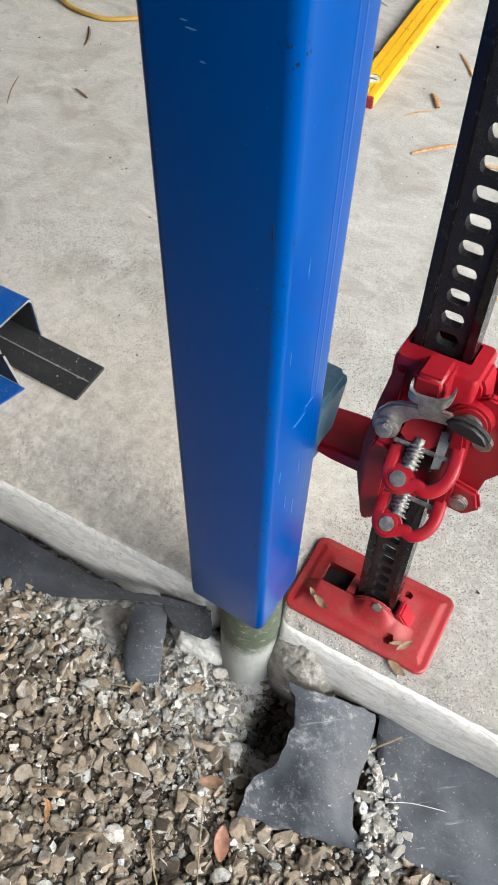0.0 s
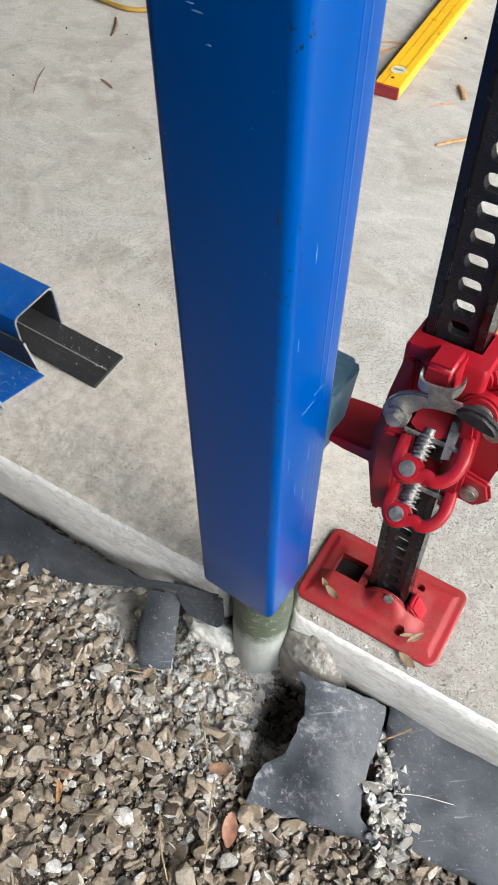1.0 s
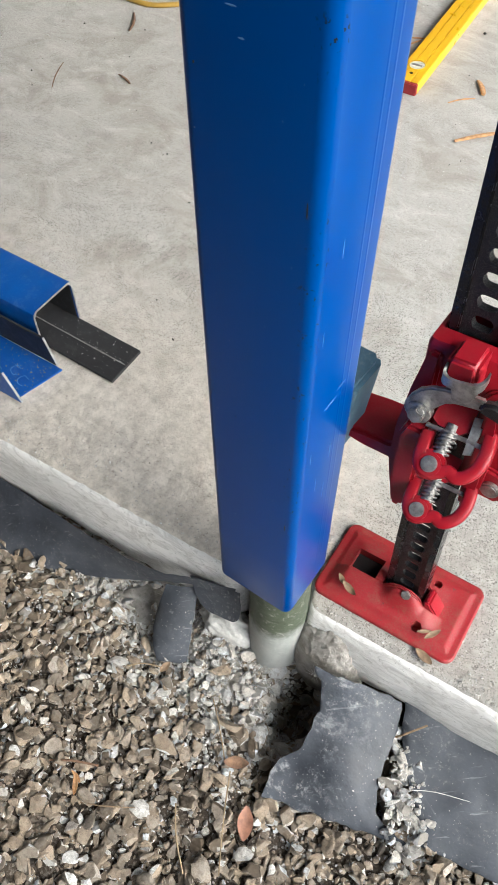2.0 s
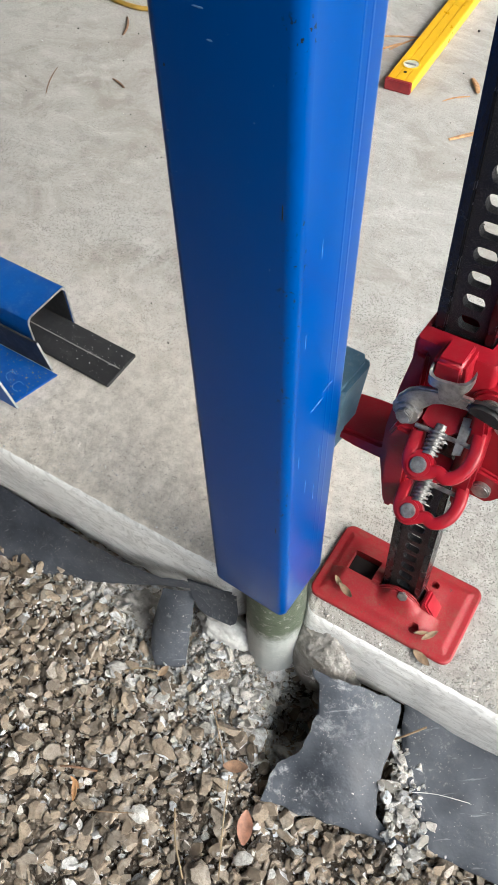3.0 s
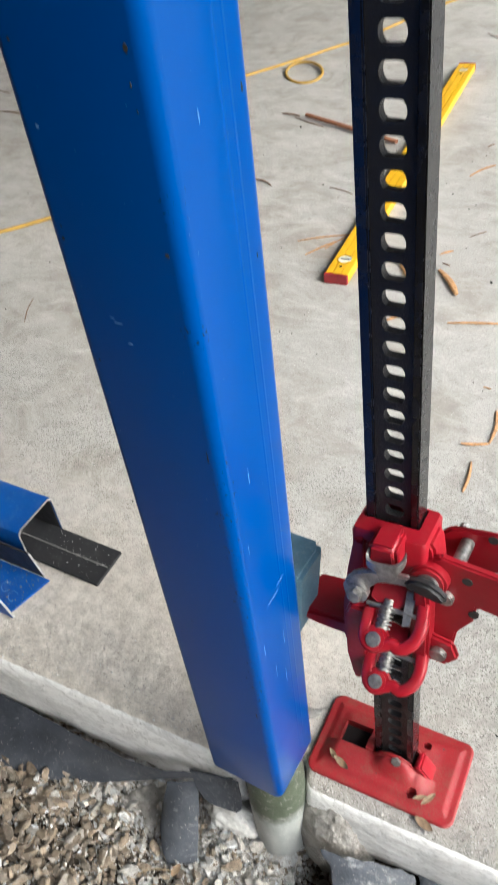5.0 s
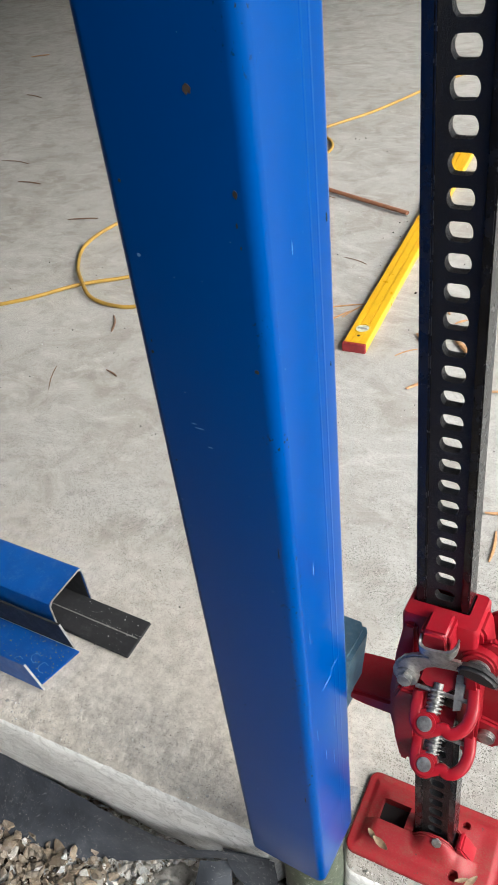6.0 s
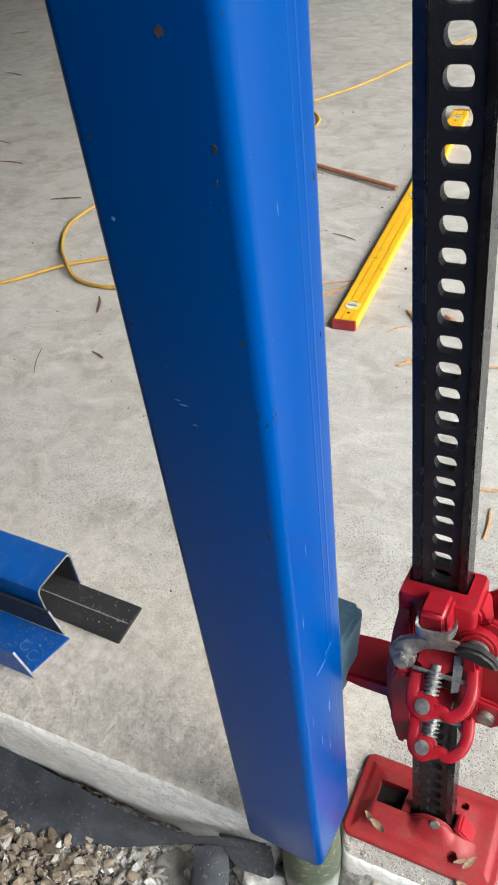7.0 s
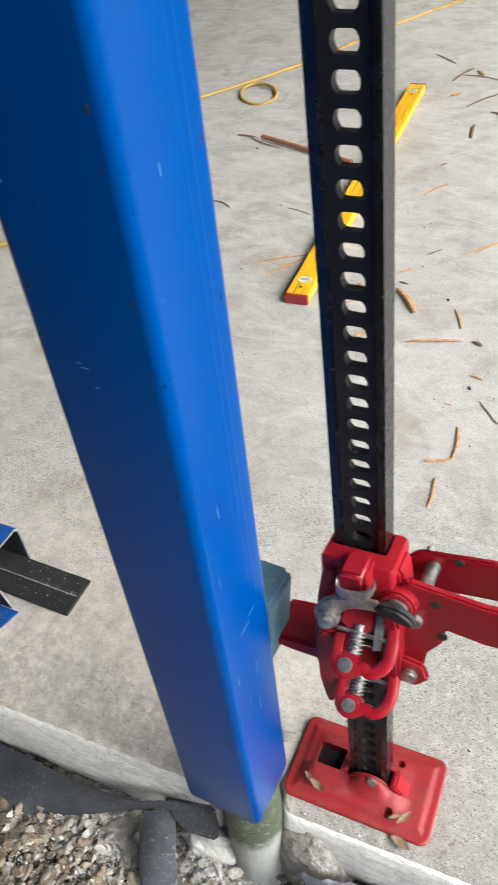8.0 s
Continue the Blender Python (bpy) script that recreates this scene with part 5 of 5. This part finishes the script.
def build_chips():
    pine, dark = "splintered pale pine chip on the slab", "thin dark twig on the slab"
    for p, q, w, bend, kind in (
            ((-0.166, 1.286), (-0.097, 1.201), 0.016, 0.006, 0), ((-0.080, 1.093), (0.030, 1.131), 0.008, 0.002, 0),
            ((-0.252, 1.778), (-0.206, 1.865), 0.008, 0.006, 0), ((-0.014, 1.245), (0.018, 1.177), 0.006, 0.003, 0),
            ((-0.052, 1.489), (0.030, 1.590), 0.009, 0.004, 0), ((0.066, 0.745), (0.112, 0.764), 0.008, -0.003, 0),
            ((0.112, 0.764), (0.099, 0.855), 0.007, -0.006, 0), ((0.098, 0.707), (0.107, 0.632), 0.006, 0.003, 0),
            ((-0.228, 2.197), (-0.246, 2.302), 0.010, 0.002, 1), ((-0.31, 2.45), (-0.20, 2.62), 0.007, 0.01, 1),
            ((-0.50, 1.245), (-0.455, 1.330), 0.007, 0.002, 0), ((0.117, 0.946), (0.165, 0.891), 0.0035, 0.0, 1),
            ((-0.42, 2.75), (-0.26, 2.72), 0.006, 0.01, 1), ((-0.22, 2.42), (-0.18, 2.40), 0.008, 0.004, 1),
            ((-0.915, 0.862), (-0.872, 0.848), 0.006, 0.002, 1), ((-1.06, 1.085), (-1.015, 1.015), 0.007, 0.006, 1),
            ((-1.00, 0.74), (-1.05, 0.83), 0.003, 0.004, 1), ((-1.62, 1.56), (-1.52, 1.60), 0.008, 0.002, 1),
            ((-2.35, 2.75), (-2.25, 2.85), 0.010, 0.003, 1), ((-2.30, 1.95), (-2.15, 1.95), 0.006, 0.010, 1),
            ((-0.55, 1.30), (-0.43, 1.375), 0.006, 0.004, 0), ((-0.60, 1.60), (-0.52, 1.58), 0.004, 0.004, 1),
            ((-0.80, 1.98), (-0.93, 2.03), 0.005, 0.006, 1), ((0.20, 1.20), (0.26, 1.23), 0.007, 0.002, 0),
            ((-0.02, 1.75), (0.03, 1.80), 0.006, 0.002, 1), ((-0.15, 1.46), (-0.12, 1.50), 0.004, 0.0, 1), ((-0.204, 1.055), (-0.141, 1.132), 0.012, 0.002, 0), ((-0.260, 1.280), (-0.227, 1.236), 0.012, 0.003, 0), ((-0.276, 1.171), (-0.236, 1.217), 0.005, 0.004, 0), ((-0.276, 1.471), (-0.215, 1.394), 0.007, 0.004, 0), ((-0.466, 1.290), (-0.440, 1.360), 0.006, 0.002, 0), ((-2.06, 1.787), (-1.95, 1.792), 0.008, 0.004, 1), ((-3.40, 3.36), (-3.31, 3.42), 0.012, 0.004, 0), ((-2.87, 2.736), (-2.75, 2.708), 0.008, 0.004, 1),
            ((-0.565, 2.959), (-0.461, 2.867), 0.006, 0.004, 1), ((-0.423, 2.677), (-0.384, 2.820), 0.010, 0.006, 1), ((-0.360, 2.799), (-0.329, 2.761), 0.014, 0.003, 0),
            ((-0.385, 2.533), (-0.362, 2.566), 0.016, 0.004, 0), ((-0.189, 1.356), (-0.165, 1.383), 0.008, 0.002, 0), ((-0.172, 1.322), (-0.150, 1.316), 0.005, 0.001, 1),
            ((0.056, 1.136), (0.076, 1.125), 0.009, 0.003, 1), ((0.079, 1.019), (0.107, 1.013), 0.006, 0.002, 0), ((0.054, 0.915), (0.071, 0.914), 0.004, 0.001, 0),
            ((-0.842, 1.579), (-0.765, 1.556), 0.006, 0.010, 1), ((-0.986, 2.044), (-0.915, 2.040), 0.009, 0.003, 1), ((-0.262, 1.975), (-0.250, 1.999), 0.006, 0.002, 1)):
        splinter((*p, 0), (*q, 0), w, (M_CHIP, M_TWIG)[kind], ("wood_chip", "twig")[kind], (pine, dark)[kind], bend)


build_chips()


def rock_shape(r, sub, cuts, flat):
    """A worn angular pebble: a ball cut by planes and flattened."""
    b = bmesh.new()
    bmesh.ops.create_icosphere(b, subdivisions=sub, radius=1)
    planes = [(Vector((r.gauss(0, 1), r.gauss(0, 1), r.gauss(0, 1))).normalized(), r.uniform(0.34, 0.78)) for _ in range(cuts)]
    off = Vector((r.uniform(0, 50), r.uniform(0, 50), 0))
    sx, sy = r.uniform(0.95, 1.35), r.uniform(0.7, 1.0)
    for v in b.verts:
        for n, d in planes:
            k = v.co.dot(n)
            if k > d:
                v.co -= n * (k - d)
        v.co *= 1 + 0.10 * noise.noise(v.co * 2.0 + off) + 0.07 * noise.noise(v.co * 6 + off)
        v.co = Vector((v.co.x * sx, v.co.y * sy, v.co.z * flat)) * 1.2
    b.verts.index_update()
    vs = np.array([v.co[:] for v in b.verts])
    fs = [tuple(v.index for v in f.verts) for f in b.faces]
    b.free()
    return vs, fs


BIG = [rock_shape(rng, 3, rng.choice((8, 10, 13)), rng.choice((0.42, 0.52, 0.66))) for _ in range(44)]
SMALL = [rock_shape(rng, 2, rng.choice((7, 9, 11)), rng.choice((0.5, 0.6, 0.75))) for _ in range(30)]
TINY = [rock_shape(rng, 1, 4, rng.choice((0.6, 0.8))) for _ in range(16)]


def scatter(name, mat, spots, label, category):
    """One mesh of many small stones: spots are (x, y, z, size, tilt)."""
    V, F, base = [], [], 0
    for x, y, z, size, tilt in spots:
        vs, fs = rng.choice(BIG if size > 0.0135 else SMALL if size > 0.0085 else TINY)
        m = np.array((Matrix.Rotation(rng.uniform(0, 6.28), 3, 'Z') @ Matrix.Rotation(rng.gauss(0, tilt), 3, 'X') @ Matrix.Rotation(rng.gauss(0, tilt), 3, 'Y')))
        V.append((vs * size * 0.5) @ m.T + (x, y, z))
        F += [tuple(i + base for i in f) for f in fs]
        base += len(vs)
    me = bpy.data.meshes.new(name)
    me.from_pydata(np.concatenate(V).tolist(), [], F)
    me.materials.append(mat)
    finish(me, 19)
    return tagged(new(name, me), label=label, category=category, kind="stuff")


def dusty(x, y):
    """How much of the ground is crumbs rather than gravel."""
    d = math.exp(-(((x - 0.03) / 0.16) ** 2 + ((y - 0.0) / 0.10) ** 2)) + 0.9 * math.exp(-(((x + 0.22) / 0.12) ** 2 + ((y - 0.0) / 0.05) ** 2))
    return min(1.0, 1.2 * d)


def build_gravel():
    spots, grit = [], []
    while len(spots) < 7000:
        x, y = rng.uniform(-0.60, 0.65), rng.uniform(-0.52, 0.04)
        if rng.random() < 0.93 * dusty(x, y):
            continue
        size = min(0.027, 0.0128 * math.exp(rng.gauss(0, 0.36)))
        spots.append((x, y, ground_z(x, y) + 0.002 + rng.uniform(0.02, 0.55) * size, size, 0.34))
    # finer bits between the stones, and the bed thinning out around
    for _ in range(4500):
        x, y = rng.uniform(-0.48, 0.46), rng.uniform(-0.42, 0.04)
        size = 0.0055 * math.exp(rng.gauss(0, 0.4))
        spots.append((x, y, ground_z(x, y) + rng.uniform(0.0, 0.006), size, 0.5))
    while len(spots) < 20500:
        x, y = rng.gauss(0, 0.75), -0.35 - abs(rng.gauss(0, 0.45))
        if abs(x) < 0.62 and y > -0.52:
            continue
        size = min(0.018, 0.0135 * math.exp(rng.gauss(0, 0.3)))
        spots.append((x, y, ground_z(x, y) + rng.uniform(0.0, 0.5) * size, size, 0.40))
    scatter("gravel", M_STONE, spots, "loose angular brown and grey gravel beside the slab", "gravel")
    while len(grit) < 16000:
        x, y = rng.uniform(-0.45, 0.5), rng.uniform(-0.42, 0.06)
        if rng.random() > 0.05 + dusty(x, y):
            continue
        size = min(0.024, 0.0040 * math.exp(rng.gauss(0, 0.68)))
        grit.append((x, y, ground_z(x, y) + rng.uniform(0, 0.3) * size, size, 0.5))
    # crumbs gathered in the gap between the two sheets
    for _ in range(260):
        t = rng.random() ** 0.7
        x, y = 0.262 + 0.076 * t + rng.gauss(0, 0.006 + 0.010 * t), 0.036 - 0.115 * t + rng.gauss(0, 0.006 + 0.014 * t)
        grit.append((x, y, -0.154 - 0.024 * t + rng.uniform(0, 0.008), min(0.026, 0.0055 * math.exp(rng.gauss(0, 0.7))), 0.5))
    scatter("concrete_crumbs", M_CRUMB, grit, "pale concrete crumbs and grit over the soil", "crumbs")


build_gravel()


def build_specks():
    """Grit and sawdust on the slab."""
    spots = []
    while len(spots) < 700:
        x, y = rng.uniform(-1.6, 0.7), rng.uniform(0.07, 2.6)
        s = 0.0022 * math.exp(rng.gauss(0, 0.5))
        spots.append((x, y, 0.3 * s + 0.0005, s, 0.4))
    while len(spots) < 2400:
        x = rng.uniform(-0.55, 0.5)
        y = edge_y(x) + 0.005 + abs(rng.gauss(0, 0.03))
        s = 0.0012 * math.exp(rng.gauss(0, 0.5))
        spots.append((x, y, 0.3 * s, s, 0.4))
    scatter("floor_grit", M_DARK, spots[:450], "dark specks of grit scattered on the slab", "grit")
    scatter("floor_crumbs", M_CRUMB, spots[450:], "pale crumbs along the slab edge", "crumbs")


build_specks()


# ---------------------------------------------------------------- leaves, straws
def leaf(name, x, y, z, length, width, yaw, mat, label, curl=0.25, tilt=0.2):
    b = bmesh.new()
    n = 10
    rows = []
    for i in range(n + 1):
        t = i / n
        w = width * 0.5 * math.sin(math.pi * (0.03 + 0.94 * t)) ** 0.8
        zz = curl * length * (t - 0.5) ** 2
        rows.append([b.verts.new((length * (t - 0.5), s * w, zz + abs(s) * w * 0.35)) for s in (-1, -0.5, 0, 0.5, 1)])
    lo = [[b.verts.new(v.co - Vector((0, 0, 0.0006))) for v in r] for r in rows]
    for A, B, C, D in zip(rows, rows[1:], lo, lo[1:]):
        for j in range(4):
            b.faces.new((A[j], A[j + 1], B[j + 1], B[j]))
            b.faces.new((C[j], D[j], D[j + 1], C[j + 1]))
        b.faces.new((A[0], B[0], D[0], C[0]))
        b.faces.new((A[4], C[4], D[4], B[4]))
    m = Matrix.Translation((x, y, z)) @ Matrix.Rotation(yaw, 4, 'Z') @ Matrix.Rotation(tilt, 4, 'X')
    bmesh.ops.transform(b, matrix=m, verts=b.verts[:])
    return tagged(link(name, b, mat, 60), label=label, category="leaf")


leaf("dry_leaf", 0.150, -0.172, -0.180, 0.042, 0.021, math.radians(118), M_LEAF, "curled reddish brown dry leaf on the gravel")
leaf("dry_leaf", 0.098, -0.118, -0.174, 0.034, 0.016, math.radians(30), M_TWIG, "crumpled dark brown leaf on the soil", 0.5)
leaf("dry_leaf", -0.064, -0.070, -0.178, 0.020, 0.010, math.radians(80), M_PALE, "small pale dry leaf on the crumbs", 0.5)
leaf("dry_leaf", 0.122, 0.101, 0.0195, 0.024, 0.009, math.radians(-20), M_PALE, "pale dry leaf on the jack base", 0.7, 0.3)
leaf("dry_leaf", 0.236, 0.108, 0.0175, 0.024, 0.007, math.radians(60), M_PALE, "pale dry leaf on the jack base", 0.3, 0.1)
leaf("dry_leaf", 0.226, 0.104, 0.0205, 0.018, 0.005, math.radians(35), M_PALE, "pale dry leaf on the jack base", 0.3, 0.1)
leaf("dry_leaf", 0.240, 0.083, 0.003, 0.026, 0.011, math.radians(-15), M_PALE, "pale dry leaf on the slab edge", 0.3, 0.1)

leaf("dry_leaf", 0.108, 0.107, 0.0185, 0.016, 0.007, math.radians(-35), M_PALE, "pale dry leaf on the jack base", 0.8, 0.3)
leaf("dry_leaf", -0.060, -0.264, -0.172, 0.026, 0.008, math.radians(-50), M_CHIP, "small orange splinter of bark on the gravel", 0.6, 0.4)
leaf("dry_leaf", -0.066, -0.255, -0.172, 0.020, 0.006, math.radians(-15), M_CHIP, "small orange splinter of bark on the gravel", 0.6, 0.4)


def straw(points, r=0.0009, mat=None, label="thin dry straw lying on the gravel"):
    tagged(link("straw", tube(spline(points, 6), r, 5), mat or M_STRAW, 60), label=label, category="straw", group="straws")


straw([(0.020, -0.066, -0.178), (0.050, -0.092, -0.170), (0.085, -0.126, -0.174)])
straw([(0.098, -0.132, -0.172), (0.122, -0.178, -0.168), (0.158, -0.240, -0.174)], 0.0010)
straw([(-0.042, -0.276, -0.178), (-0.012, -0.262, -0.170), (0.022, -0.240, -0.174)], 0.0007, M_PALE, "pale dry straw lying on the gravel")
straw([(0.062, -0.205, -0.176), (0.088, -0.236, -0.168), (0.120, -0.264, -0.174)], 0.0012)
straw([(-0.112, -0.260, -0.178), (-0.082, -0.243, -0.168), (-0.052, -0.228, -0.174)], 0.0016, M_TWIG)
straw([(-0.110, -0.100, -0.178), (-0.090, -0.085, -0.170), (-0.066, -0.073, -0.176)], 0.0009)
straw([(0.305, -0.018, -0.160), (0.335, -0.002, -0.156), (0.375, 0.012, -0.154)], 0.0005, M_CEMENT, "pale thread lying on the plastic sheet")
straw([(0.258, 0.020, -0.128), (0.268, 0.030, -0.118), (0.285, 0.052, -0.112)], 0.0014, M_PALE)


def build_fluff():
    """A seed head caught beside the hole."""
    b = None
    for k in range(16):
        a, e = 2 * math.pi * k / 16, rng.uniform(0.1, 1.0)
        d = Vector((math.cos(a) * math.cos(e), math.sin(a) * math.cos(e), math.sin(e)))
        c = Vector((0.132, 0.018, -0.095))
        b = rod(c, c + d * rng.uniform(0.010, 0.018), 0.00025, 0.0001, n=4, bm=b)
    tagged(link("seed_fluff", b, M_CEMENT, 60), label="white feathery seed head caught on the rubble", category="seed head")


build_fluff()


def build_filings():
    spots = [(-0.36 - rng.random() * 0.13, 0.196 + rng.random() * 0.066, 0.0082, 0.0011 * math.exp(rng.gauss(0, 0.45)), 0.4) for _ in range(45)]
    spots += [(-0.40 + rng.gauss(0, 0.05), 0.231 + rng.gauss(0, 0.004), 0.0085, 0.0009, 0.4) for _ in range(60)]
    scatter("metal_filings", M_CEMENT, spots, "white specks of grit on the black steel strip", "grit")
    spots = [(-0.45 - abs(rng.gauss(0, 0.09)), 0.095 + rng.random() * 0.07, 0.0062, 0.0013 * math.exp(rng.gauss(0, 0.5)), 0.4) for _ in range(160)]
    scatter("tray_dirt", M_STRAW, spots, "dusty grit in the blue steel offcut", "grit")


build_filings()


def build_scribble():
    """Chalky scratches on the offcut's blue face."""
    for k in range(3):
        x, y = -0.480 - 0.024 * k, 0.108 + 0.010 * math.sin(k * 2.1)
        pts = spline([(x + 0.014, y + 0.015, 0.0059), (x + 0.004, y + 0.017, 0.0059), (x, y + 0.007, 0.0059), (x + 0.006 + 0.004 * k, y, 0.0059), (x + 0.016, y + 0.004 * k, 0.0059)], 5)
        tagged(link("chalk_scratch", tube(pts, 0.0004, 4), M_PALEBLUE, 60), label="pale scratch mark on the blue steel offcut", category="scratch", group="scratches")


build_scribble()
